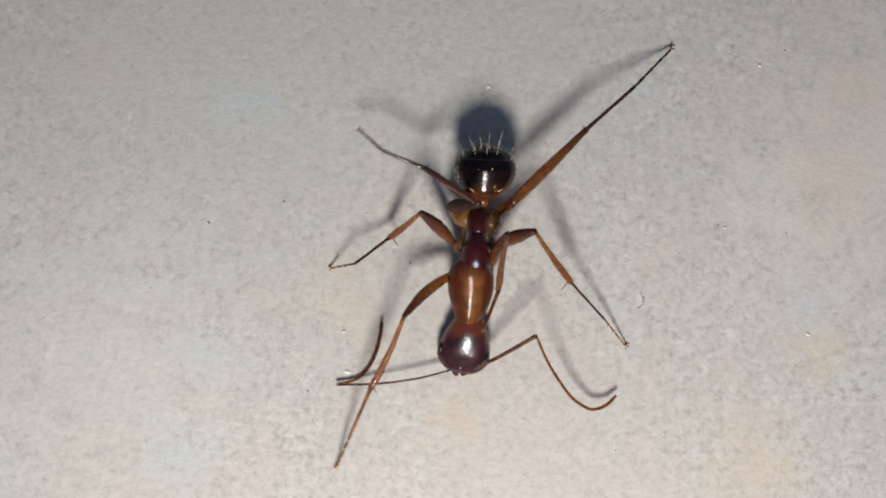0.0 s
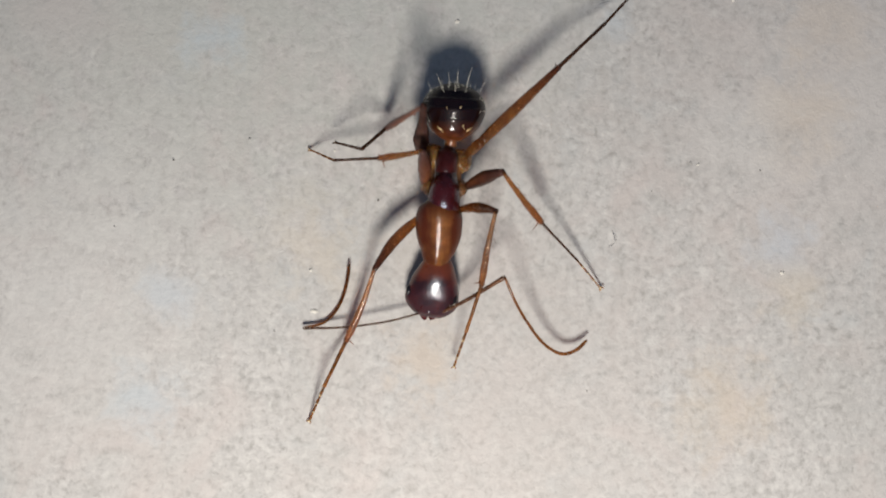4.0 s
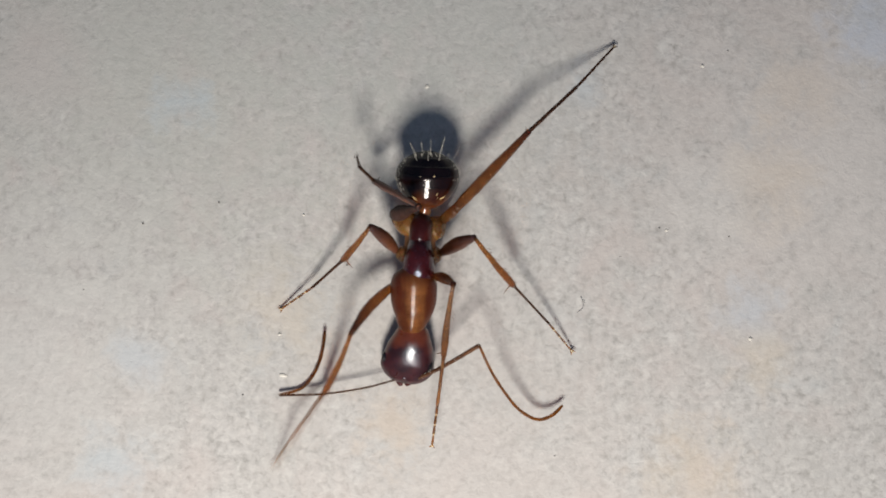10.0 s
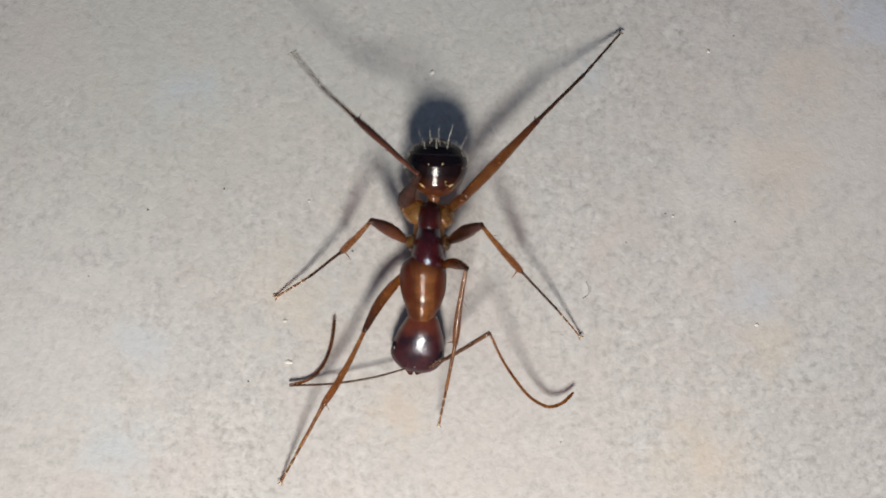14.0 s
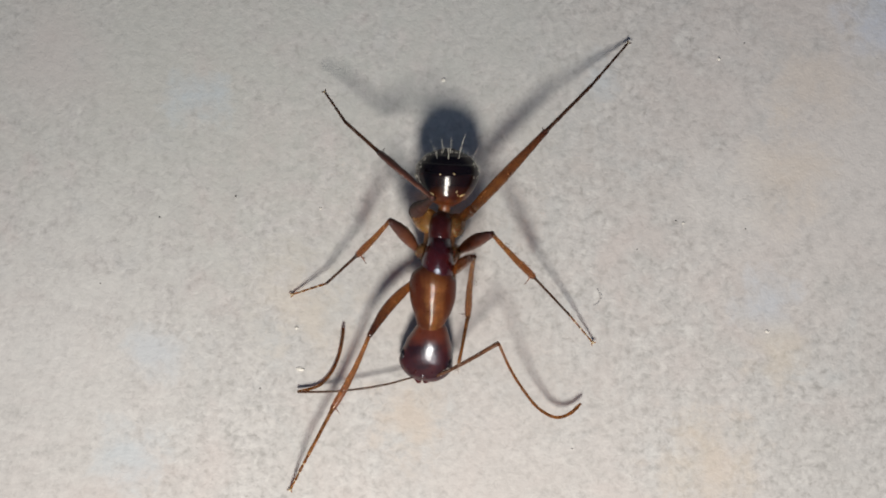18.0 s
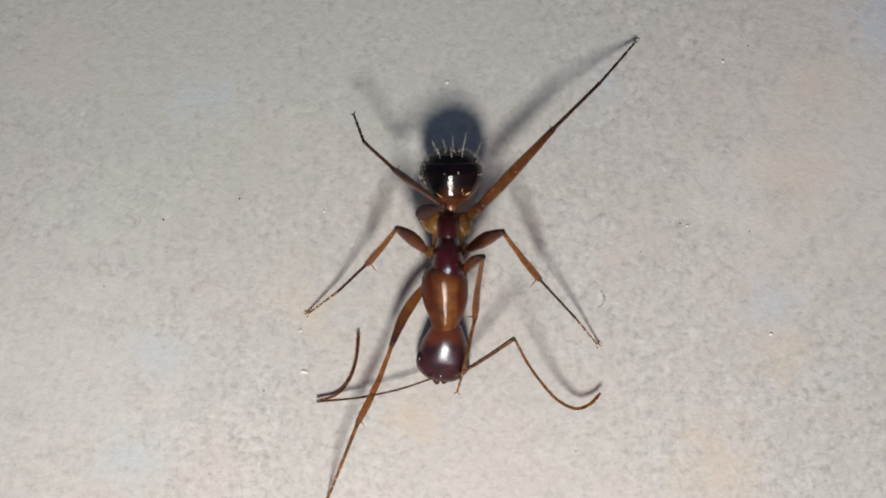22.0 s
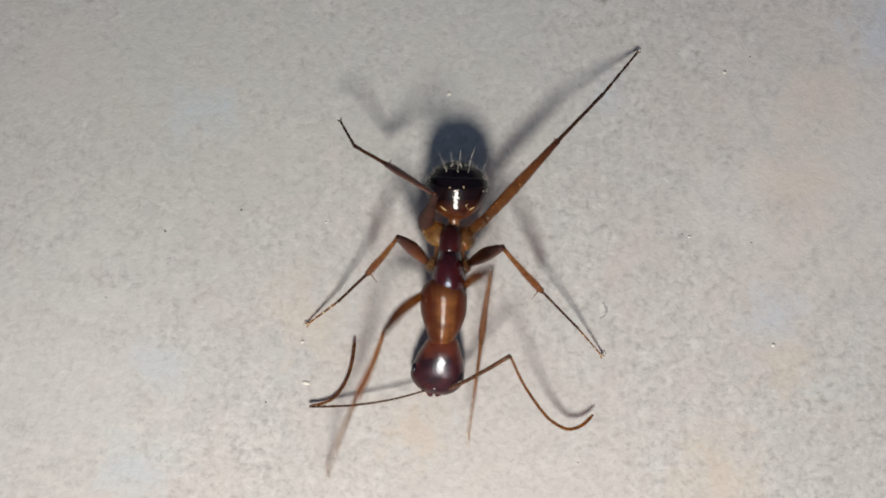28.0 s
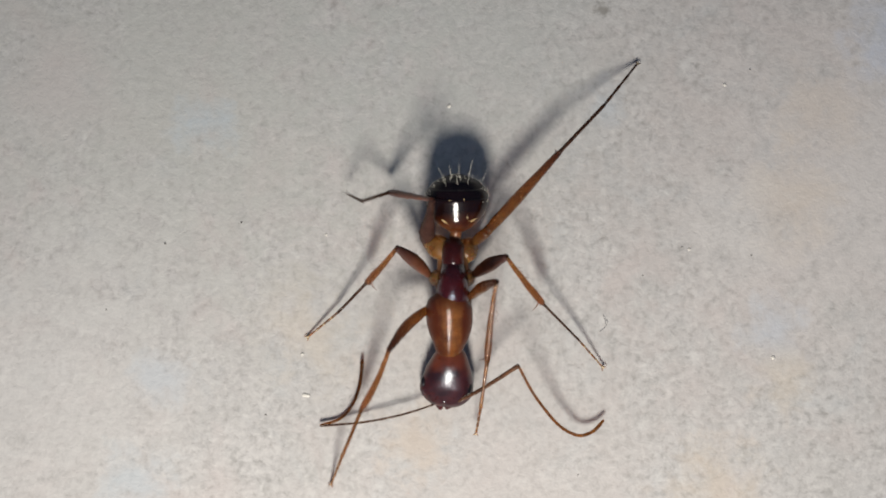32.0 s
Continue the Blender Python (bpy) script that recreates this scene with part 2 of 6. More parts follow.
SOOT = chitin("dark_tarsus_shell", (0.030, 0.014, 0.010), (0.105, 0.044, 0.022), 0.36, 0, 0.7, 4200, None, 0.36)
SCAPE = chitin("scape_shell", (0.050, 0.026, 0.020), (0.18, 0.100, 0.070), 0.42, 0, 0.5, 6500, None, 0.48)
UMBER = chitin("umber_scape_shell", (0.085, 0.036, 0.020), (0.21, 0.095, 0.048), 0.42, 0, 0.4, 4500, None, 0.3)
FUNICLE = chitin("funicle_shell", (0.16, 0.060, 0.018), (0.44, 0.200, 0.060), 0.2, 0.1, 0.4, 3800, None, 0.55, 0.1, 0, 1.0, (0.5, 0.95), 0.6)
FLANK = chitin("flank_shell", (0.14, 0.060, 0.028), (0.32, 0.150, 0.065), 0.6, 0, 0, 2600)
EYE = chitin("eye", (0.006, 0.005, 0.007), (0.014, 0.012, 0.018), 0.4, 0, 0.6)
GILT = plain("golden_bristle", (0.85, 0.62, 0.30), 0.25, 0.1)
BRISTLE = plain("bristle", (0.78, 0.73, 0.62), 0.35, 0.1)
# pale foot pad; also colours the painted glints between tarsus joints
PAD_GLINT = plain("pale_pad_and_joint_glints", (0.62, 0.50, 0.30), 0.3, 0.2)
LINT = plain("dark_lint", (0.40, 0.39, 0.38), 0.7)
CRUMB = plain("white_crumb", (0.74, 0.71, 0.64), 0.8, 0.25)
GRIT = plain("dark_grit", (0.11, 0.10, 0.09), 0.6)


# ---- mesh tools ----
def part(name, bm, material, parent=None, label="", smooth=True):
    me = bpy.data.meshes.new(name)
    bmesh.ops.recalc_face_normals(bm, faces=bm.faces)
    bm.to_mesh(me)
    bm.free()
    for p in me.polygons:
        p.use_smooth = smooth
    me.materials.append(material)
    ob = new(name, me)
    ob.parent = parent
    if label:
        tagged(ob, label)
    return ob


def curve(a, b, c, d, u):
    return 0.5 * (2 * b + (c - a) * u + (2 * a - 5 * b + 4 * c - d) * u * u + (3 * b - a - 3 * c + d) * u ** 3)


def flow(rows, steps):
    """Rows of numbers, smoothly filled in."""
    rows = [np.array(r, float) for r in rows]
    ext = [2 * rows[0] - rows[1], *rows, 2 * rows[-1] - rows[-2]]
    out = []
    for i in range(1, len(rows)):
        for k in range(steps):
            out.append(curve(*ext[i - 1:i + 3], k / steps))
    return out + [rows[-1]]


def tube(rows, n=14, steps=4, bm=None, wobble=0.0, keel=0.0):
    """A closed skin round a line: rows of x, y, z, half width, half height in mm."""
    bm = bm or bmesh.new()
    rows = flow(rows, steps) if len(rows) > 1 and steps > 1 else [np.array(r, float) for r in rows]
    pts = [Vector(r[:3]) for r in rows]
    rings = []
    for i, r in enumerate(rows):
        ahead = (pts[min(i + 1, len(pts) - 1)] - pts[max(i - 1, 0)]).normalized()
        side = ahead.cross(Vector((0, 0, 1)))
        side = side.normalized() if side.length > 1e-4 else Vector((0, 1, 0))
        up = side.cross(ahead).normalized()
        w, h = max(r[3], 0.004), max(r[4], 0.004)
        ring = []
        for k in range(n):
            a = 2 * math.pi * k / n
            q = pts[i] + side * (w * math.cos(a)) + up * (h * math.sin(a))
            if keel:
                q += up * (keel * math.exp(-((a - math.pi / 2) / 0.22) ** 2))
            if wobble:
                q += (q - pts[i]) * (wobble * noise.noise(q * (3.0 if wobble < 0.05 else 7.0)))
            ring.append(bm.verts.new(q * MM))
        rings.append(ring)
    for a, b in zip(rings, rings[1:]):
        for k in range(n):
            bm.faces.new((a[k], a[(k + 1) % n], b[(k + 1) % n], b[k]))
    for ring in (rings[0], rings[-1]):
        mid = sum((v.co for v in ring), Vector()) / n
        tip = bm.verts.new(mid)
        for k in range(n):
            bm.faces.new((ring[k], ring[(k + 1) % n], tip))
    return bm


def thorn(bm, base, tip, r, n=5):
    """A thin tapering bristle, slightly bent."""
    a, b = Vector(base), Vector(tip)
    m = (a + b) / 2 + Vector((0, 0, 0.04 * (b - a).length))
    return tube([(*a, r, r), (*m, r * 0.75, r * 0.75), (*b, r * 0.2, r * 0.2)], n, 2, bm)


def ball(rx, ry, rz, u=14, v=10):
    bm = bmesh.new()
    bmesh.ops.create_uvsphere(bm, u_segments=u, v_segments=v, radius=1.0)
    for q in bm.verts:
        q.co = Vector((q.co.x * rx, q.co.y * ry, q.co.z * rz)) * MM
    return bm


# ---- the floor: one thick slab ----
def floor_slab():
    bm = bmesh.new()
    bmesh.ops.create_cube(bm, size=1.0)
    for q in bm.verts:
        q.co = Vector((q.co.x * 4, q.co.y * 4, (q.co.z - 0.5) * 0.02))
    ob = part("floor", bm, STONE, smooth=False)
    return tagged(ob, "pale grey fine-grained stone floor with faint stains", "floor", kind="structure")


floor_slab()


# ---- the ant ----
ant = tagged(new("ant"), "glossy amber and black ant struggling on a pale stone floor", "ant")
ant.matrix_world = mm(-0.767, -0.65, 0)


def at(ob, x, y, z, rx=0, ry=0, rz=0):
    ob.matrix_basis = pose(x * MM, y * MM, z * MM, rx, ry, rz)
    return ob


def head():
    prof = ((0.0, 0.22, 0.14), (0.06, 0.38, 0.26), (0.14, 0.475, 0.35), (0.24, 0.555, 0.42), (0.35, 0.65, 0.44), (0.46, 0.705, 0.43), (0.56, 0.75, 0.41), (0.65, 0.775, 0.38),
            (0.73, 0.79, 0.33), (0.80, 0.75, 0.285), (0.87, 0.665, 0.235), (0.93, 0.55, 0.19), (0.97, 0.45, 0.14), (1.0, 0.34, 0.09))
    a, b = Vector((-0.05, -1.50, 0.70)), Vector((-0.37, -3.26, 0.22))
    rows = [(*(a.lerp(b, s)), w, h) for s, w, h in prof]
    ob = part("head", tube(rows, 40, 4, None, 0.02), HEADSHELL, ant, "dark reddish-brown glossy head")
    for sx in (-1, 1):
        eye = part("eye", ball(0.095, 0.17, 0.13), EYE, ob, "black compound eye")
        at(eye, -0.27 + sx * 0.635, -2.60 - 0.12 * sx, 0.50, 0, 35 * sx, -8)
        ridge = part("frontal_ridge", tube([(0, 0.10, 0, 0.02, 0.02), (0.03 * sx, -0.06, 0.015, 0.030, 0.028), (0.07 * sx, -0.24, 0.0, 0.03, 0.03), (0.12 * sx, -0.36, -0.05, 0.02, 0.02)], 8, 3), MAHOGANY, ob)
        at(ridge, -0.325 + sx * 0.13, -2.76, 0.585, 12, 0, -10)
        jaw = part("mandible", tube([(0.0, 0.0, 0, 0.13, 0.08), (0.02, -0.14, -0.02, 0.12, 0.07), (-0.06 * sx, -0.26, -0.04, 0.05, 0.04)], 10, 3), MAHOGANY, ob)
        at(jaw, -0.36 + sx * 0.13, -3.10, 0.22, 0, 0, -10)
    shield = part("clypeus", tube([(-0.13, 0, 0, 0.05, 0.03), (0, 0.02, 0.04, 0.10, 0.05), (0.13, 0, 0, 0.05, 0.03)], 10, 3), HEADSHELL, ob)
    at(shield, -0.36, -3.10, 0.42, 0, 0, -10)
    return ob


HEAD = head()


def antenna(scape, funicle, label, shell=SCAPE, stout=1.0):
    rows = [(*p, r * stout, r * stout) for p, r in zip(scape, (0.040, 0.045, 0.048, 0.052))]
    sc = part("antenna_scape", tube(rows, 10, 6), shell, HEAD, label)
    rng = random.Random(len(funicle))
    bm, line = bmesh.new(), flow(scape, 22)
    for p in line[2:]:
        a = rng.uniform(0, 6.28)
        way = Vector((0.3 * math.cos(a), math.sin(a) * 0.7, 0.5)).normalized()
        thorn(bm, Vector(p) + way * 0.045, Vector(p) + way * rng.uniform(0.07, 0.12), 0.006, 4)
    tagged(part("down", bm, BRISTLE, HEAD, "short pale hairs along the feeler"), kind="stuff")
    fill = flow(funicle, 8)
    rows = []
    # short joints in a row, thicker to the end
    for i, p in enumerate(fill):
        s = i / (len(fill) - 1)
        r = (0.040 + 0.016 * s) * (0.90 + 0.10 * abs(math.sin(math.pi * 11 * s))) * (1 if s < 0.96 else 0.75)
        rows.append((*p, r, r))
    bm = tube(rows, 10, 1)
    part("antenna_funicle", bm, FUNICLE, HEAD, "thin jointed amber-brown feeler")
    return sc


antenna([(0.05, -3.12, 0.44), (0.55, -2.86, 0.84), (1.10, -2.52, 1.28), (1.79, -2.07, 1.75)],
        [(1.79, -2.07, 1.75), (2.12, -2.79, 1.45), (2.48, -3.38, 1.10), (2.91, -3.94, 0.80), (3.33, -4.25, 0.55), (3.63, -4.32, 0.45),
         (3.97, -4.20, 0.38), (4.27, -3.93, 0.30)], "dark brown raised feeler shaft", UMBER, 1.25)
antenna([(-0.66, -3.18, 0.42), (-1.61, -3.42, 0.46), (-2.78, -3.59, 0.38), (-4.03, -3.65, 0.16)],
        [(-4.05, -3.64, 0.16), (-3.45, -3.48, 0.10), (-3.08, -3.11, 0.08), (-2.86, -2.64, 0.09), (-2.75, -2.17, 0.14), (-2.70, -1.76, 0.20)],
        "thin dark grey feeler shaft held just over the floor", SCAPE, 0.68)


def trunk():
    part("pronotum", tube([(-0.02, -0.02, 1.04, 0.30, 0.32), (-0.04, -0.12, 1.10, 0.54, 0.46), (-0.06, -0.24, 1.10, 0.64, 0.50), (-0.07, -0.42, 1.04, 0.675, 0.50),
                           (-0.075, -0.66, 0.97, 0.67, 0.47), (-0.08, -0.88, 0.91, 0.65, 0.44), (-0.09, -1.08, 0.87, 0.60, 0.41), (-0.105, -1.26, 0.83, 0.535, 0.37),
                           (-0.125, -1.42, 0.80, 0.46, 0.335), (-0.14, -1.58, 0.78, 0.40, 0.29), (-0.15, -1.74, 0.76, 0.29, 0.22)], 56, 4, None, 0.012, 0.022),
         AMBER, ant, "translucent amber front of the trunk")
    part("mesonotum", tube([(0.03, -0.26, 1.04, 0.38, 0.40), (0.04, -0.17, 1.08, 0.455, 0.46), (0.05, 0.00, 1.13, 0.475, 0.48), (0.06, 0.14, 1.18, 0.468, 0.488), (0.075, 0.36, 1.21, 0.425, 0.48),
                            (0.09, 0.54, 1.17, 0.385, 0.45), (0.10, 0.70, 1.11, 0.345, 0.41), (0.11, 0.86, 1.06, 0.315, 0.37), (0.115, 0.94, 1.04, 0.28, 0.33)], 36, 4, None, 0.02),
         MAROON, ant, "dark mahogany middle of the trunk")
    part("propodeum", tube([(0.105, 0.76, 1.05, 0.27, 0.32), (0.11, 0.90, 1.07, 0.31, 0.38), (0.12, 1.08, 1.08, 0.325, 0.41), (0.14, 1.28, 1.05, 0.325, 0.40), (0.17, 1.46, 0.98, 0.29, 0.33),
                            (0.20, 1.60, 0.92, 0.16, 0.2)], 30, 4, None, 0.03), MAHOGANY, ant, "dark mahogany rear of the trunk")
    # honey-coloured lower flanks between the leg bases
    for sx in (-1, 1):
        part("flank", tube([(0.06 + sx * 0.26, 0.10, 0.74, 0.20, 0.24), (0.08 + sx * 0.27, 0.42, 0.76, 0.24, 0.28), (0.10 + sx * 0.21, 0.78, 0.76, 0.25, 0.26), (0.12 + sx * 0.20, 1.10, 0.76, 0.24, 0.25),
                             (0.15 + sx * 0.17, 1.40, 0.76, 0.16, 0.18)], 16, 4, None, 0.03), FLANK, ant, "dull brown flank of the trunk")
    part("petiole", tube([(0.20, 1.50, 0.86, 0.13, 0.20), (0.22, 1.62, 0.90, 0.17, 0.255), (0.24, 1.76, 0.94, 0.19, 0.275), (0.26, 1.88, 0.96, 0.17, 0.29),
                          (0.28, 2.04, 0.92, 0.11, 0.12)], 18, 4), WAIST, ant, "small reddish-brown waist node")


trunk()


def gaster():
    a, b = Vector((0.28, 1.82, 0.98)), Vector((0.36, 3.46, 1.22))
    prof = flow([(0.0, 0.20), (0.09, 0.46), (0.22, 0.70), (0.40, 0.865), (0.57, 0.92), (0.73, 0.85), (0.88, 0.62), (0.96, 0.34), (1.0, 0.12)], 6)
    tall = [(0.0, 0.20), (0.05, 0.40), (0.10, 0.54), (0.16, 0.61), (0.22, 0.655), (0.40, 0.72), (0.57, 0.785), (0.73, 0.735), (0.88, 0.54), (0.96, 0.32), (1.0, 0.11)]
    cuts = (-0.01, 0.60, 0.78, 0.90, 1.01)
    plates = []
    for i in range(4):
        keep = [r for r in prof if cuts[i] - 0.05 <= r[0] <= cuts[i + 1]]
        rows = []
        for j, (s, r) in enumerate(keep):
            lift = 0.99 + 0.012 * j / (len(keep) - 1) if i else 1.0
            p = a.lerp(b, s)
            rows.append((*p, r * lift, np.interp(s, *zip(*tall)) * lift))
        ob = part("tergite", tube(rows, 32, 1), GASTER if i == 0 else BLACK, ant,
                  "brown front plate of the rear body" if i == 0 else "glossy black rear body plate")
        plates.append(ob)
    rng = random.Random(4)
    # stout golden hairs on the front plate
    for deg, s, turn, length in ((20, 0.07, 42, 0.22), (24, 0.14, 14, 0.16), (36, 0.13, 56, 0.18), (10, 0.08, -8, 0.10), (-20, 0.07, -42, 0.22), (-32, 0.14, -36, 0.14), (-12, 0.50, -8, 0.05), (12, 0.51, 6, 0.05)):
        r = np.interp(s, [q[0] for q in prof], [q[1] for q in prof])
        out = Vector((math.sin(radians(deg)), 0, math.cos(radians(deg))))
        base = a.lerp(b, s) + Vector((out.x * r, 0, out.z * np.interp(s, *zip(*tall)))) * 0.99
        way = (out * 0.6 + Vector((math.sin(radians(turn)), math.cos(radians(turn)), 0.3))).normalized()
        part("bristle", thorn(bmesh.new(), base, base + way * length * 1.6, 0.024), GILT, plates[0], "stout golden bristle")
    # long pale bristles stand off the hind edges of the plates
    spots = [(3, s, 0.90, 0.56) for s in (-40, -14, 10, 30)] + [(2, s, 0.79, 0.46) for s in (-58, -24, 4, 26, 60)]
    for plate, deg, s, length in spots:
        deg += rng.uniform(-5, 5)
        r = np.interp(s, [q[0] for q in prof], [q[1] for q in prof])
        c = a.lerp(b, s)
        out = Vector((math.sin(radians(deg)), 0, math.cos(radians(deg)) * 0.93))
        base = c + out * (r * 0.99)
        way = (out * 0.55 + Vector((0, 1.0, 0.1))).normalized()
        part("bristle", thorn(bmesh.new(), base, base + way * (length * rng.uniform(0.7, 1.15)), 0.0048), BRISTLE, plates[plate], "pale golden bristle")
    # short down along the flanks
    bm = bmesh.new()
    for k in range(170):
        s = rng.uniform(0.12, 0.98)
        deg = rng.choice((-1, 1)) * rng.uniform(55 if s < 0.85 else 0, 105)
        r = np.interp(s, [q[0] for q in prof], [q[1] for q in prof])
        out = Vector((math.sin(radians(deg)), 0, math.cos(radians(deg)) * 0.93))
        base = a.lerp(b, s) + out * (r * 0.99)
        thorn(bm, base, base + (out * 0.5 + Vector((0, 0.9, 0))).normalized() * rng.uniform(0.05, 0.12), 0.0032, 3)
    tagged(part("down", bm, BRISTLE, ant, "short pale hairs along the rear body"), kind="stuff")


gaster()


# ---- legs: coxa on the trunk; femur > tibia, basitarsus, tarsus ----
def limb(length, radii, n=12, bow=0.0):
    k = len(radii) - 1
    return tube([(length * i / k, bow * math.sin(math.pi * i / k), 0, r, r) for i, r in enumerate(radii)], n, 5, None, 0.10)


def leg(hip, socket, sizes, thick, club, spur, stuff, label, bow=0.0, calf=(0.060, 0.066, 0.076, 0.088, 0.100, 0.106, 0.085),
        thigh=(0.075, 0.125, 0.175, 0.196, 0.184, 0.140, 0.088), foot=1.0, root=1.0):
    """Builds one leg at rest; its pieces lie along their own x axis."""
    lf, lt, l1, l2 = sizes
    part("coxa", tube([(*socket, 0.23 * club * root, 0.24 * club), (*(Vector(socket).lerp(Vector(hip), 0.5)), 0.27 * club * root, 0.28 * club), (*hip, 0.15 * club * root, 0.15 * club)], 14, 4),
         HONEY, ant, "honey-coloured leg base")
    fem = part("femur", limb(lf, [t * club for t in thigh], 14, bow), stuff[0], ant, label)
    bm = limb(lt, [t * thick for t in calf], 12, -0.4 * bow)
    for dy, r in ((spur, 0.022), (-0.35 * spur, 0.016)):
        thorn(bm, (lt * 0.96, 0.05 * dy, -0.03), (lt * 0.96 + 0.14, 0.40 * dy, -0.10), r)
    rng = random.Random(int(lt * 100))
    for k in range(7):
        s = 0.25 + 0.1 * k
        a = rng.uniform(0, 6.28)
        thorn(bm, (lt * s, 0.09 * thick * math.cos(a), 0.09 * thick * math.sin(a)), (lt * s + 0.12, 0.17 * math.cos(a), 0.17 * math.sin(a)), 0.008, 4)
    tib = part("tibia", bm, stuff[1], fem)
    base = part("basitarsus", limb(l1, [t * thick * foot for t in (0.062, 0.055, 0.052, 0.05, 0.055)], 10), stuff[2], fem)
    bm = bmesh.new()
    # bead-like joints and a pair of claws
    x, rows = l2 * 0.94, []
    for j in range(33):
        s = j / 32
        swell = 0.72 + 0.38 * ((s * 4) % 1.0) ** 0.8 if j < 32 else 0.7
        r = (0.05 - 0.014 * s) * thick * foot * swell
        rows.append((x * s, 0, 0, r, r))
    tube(rows, 9, 1, bm)
    bm.faces.ensure_lookup_table()
    # glints at the joints, painted on as pale rings
    for j in (7, 15, 23) if stuff[3] is TARSUS else ():
        for k in range(9):
            bm.faces[j * 9 + k].material_index = 1
    had = len(bm.faces)
    tube([(x - 0.03, 0, 0, 0.02, 0.02), (x + 0.03, 0, 0, 0.038, 0.03), (x + 0.08, 0, 0, 0.015, 0.012)], 8, 3, bm)
    bm.faces.ensure_lookup_table()
    for face in bm.faces[had:]:
        face.material_index = 1
    for dy in (-1, 1):
        tube([(x, 0.01 * dy, 0, 0.02, 0.02), (x + 0.07, 0.06 * dy, 0.015, 0.016, 0.016), (x + 0.12, 0.075 * dy, -0.03, 0.005, 0.005)], 6, 2, bm)
    tip = part("tarsus", bm, stuff[3], fem, "jointed foot with two claws and a pale pad")
    tip.data.materials.append(PAD_GLINT)
    return fem, tib, base, tip, Vector(hip), sizes


SLIM = (0.075, 0.115, 0.145, 0.158, 0.148, 0.115, 0.080)
LEGS = {
    "fore_a": leg((-0.41, -0.23, 0.75), (-0.2, -0.35, 0.95), (2.3, 2.4, 1.5, 1.5), 1, 1, 0.6, (FORE, TIBIA, TARSUS, TARSUS), "amber-brown foreleg stretched past the head", -0.14, thigh=SLIM),
    "fore_b": leg((0.51, -0.15, 0.8), (0.15, -0.35, 0.95), (2.3, 2.4, 1.45, 1.45), 0.95, 1, -0.6, (FORE, WISP, TARSUS, TARSUS), "amber-brown foreleg folded and pawing", 0.08, thigh=SLIM),
    "mid_a": leg((-0.52, 0.5, 0.5), (-0.2, 0.5, 0.9), (2.0, 1.8, 1.32, 1.25), 1, 0.98, 0.9, (FEMUR, TIBIA, SOOT, TARSUS), "brown bent middle leg", -0.05, foot=0.8),
    "mid_b": leg((0.63, 0.47, 0.5), (0.36, 0.48, 0.9), (2, 2.15, 1.62, 1.18), 1, 1.02, -0.9, (FEMUR, TIBIA, SOOT, TARSUS), "brown bent middle leg standing on the floor", 0.05, foot=0.68),
    "hind_a": leg((-0.62, 1.64, 0.75), (0.02, 1.2, 0.85), (2.5, 2.7, 1.3, 1.3), 1, 1.15, -0.5, (THIGH, SHANK, SOOT, SOOT), "dark brown hind leg kicking in the air", thigh=(0.15, 0.20, 0.185, 0.135, 0.105, 0.092, 0.082), root=1.15),
    "hind_b": leg((0.73, 1.46, 0.55), (0.36, 1.12, 0.85), (1.1, 3.08, 2.0, 1.95), 1, 1, 0.4, (TIBIA, HIND, SOOT, SOOT), "amber-brown hind leg stretched out behind", 0, (0.13, 0.155, 0.165, 0.155, 0.13, 0.108, 0.085), (0.085, 0.13, 0.15, 0.155, 0.155, 0.15, 0.135), root=1.35),
}


# ---- lint, crumbs and grit on the floor ----
def lint(points, r, label):
    x, y = points[0][:2]
    rows = [(px - x, py - y, pz, r * 0.6, r * 0.6) for px, py, pz in points]
    ob = part("lint_fibre", tube(rows, 7, 5), LINT)
    ob.location = (x * MM, y * MM, 0)
    return tagged(ob, label, "fibre", "lint on the floor")


lint([(4.06, -1.38, 0.02), (4.12, -1.62, 0.05), (4.11, -1.76, 0.03), (3.95, -1.88, 0.02)], 0.011, "tiny dark bent fibre on the stone floor")
lint([(4.12, -1.50, 0.03), (4.18, -1.60, 0.04), (4.12, -1.75, 0.02)], 0.010, "hair-thin dark fibre beside a bent one")


def crumb(x, y, rx, ry, rz, turn, material, label, group):
    rng = random.Random(int(abs(x * 131 + y * 717) * 10))
    bm = ball(rx, ry, rz, 10, 7)
    off = Vector((rng.uniform(0, 50), rng.uniform(0, 50), 0))
    for q in bm.verts:
        q.co *= 1 + 0.45 * noise.noise(q.co / MM * 9 + off)
        q.co.z = max(q.co.z, -rz * 0.45 * MM)
    ob = part("crumb" if material is CRUMB else "grit", bm, material)
    ob.matrix_world = pose(x * MM, y * MM, rz * 0.45 * MM, 0, 0, turn)
    return tagged(ob, label, "crumb" if material is CRUMB else "grit", group)


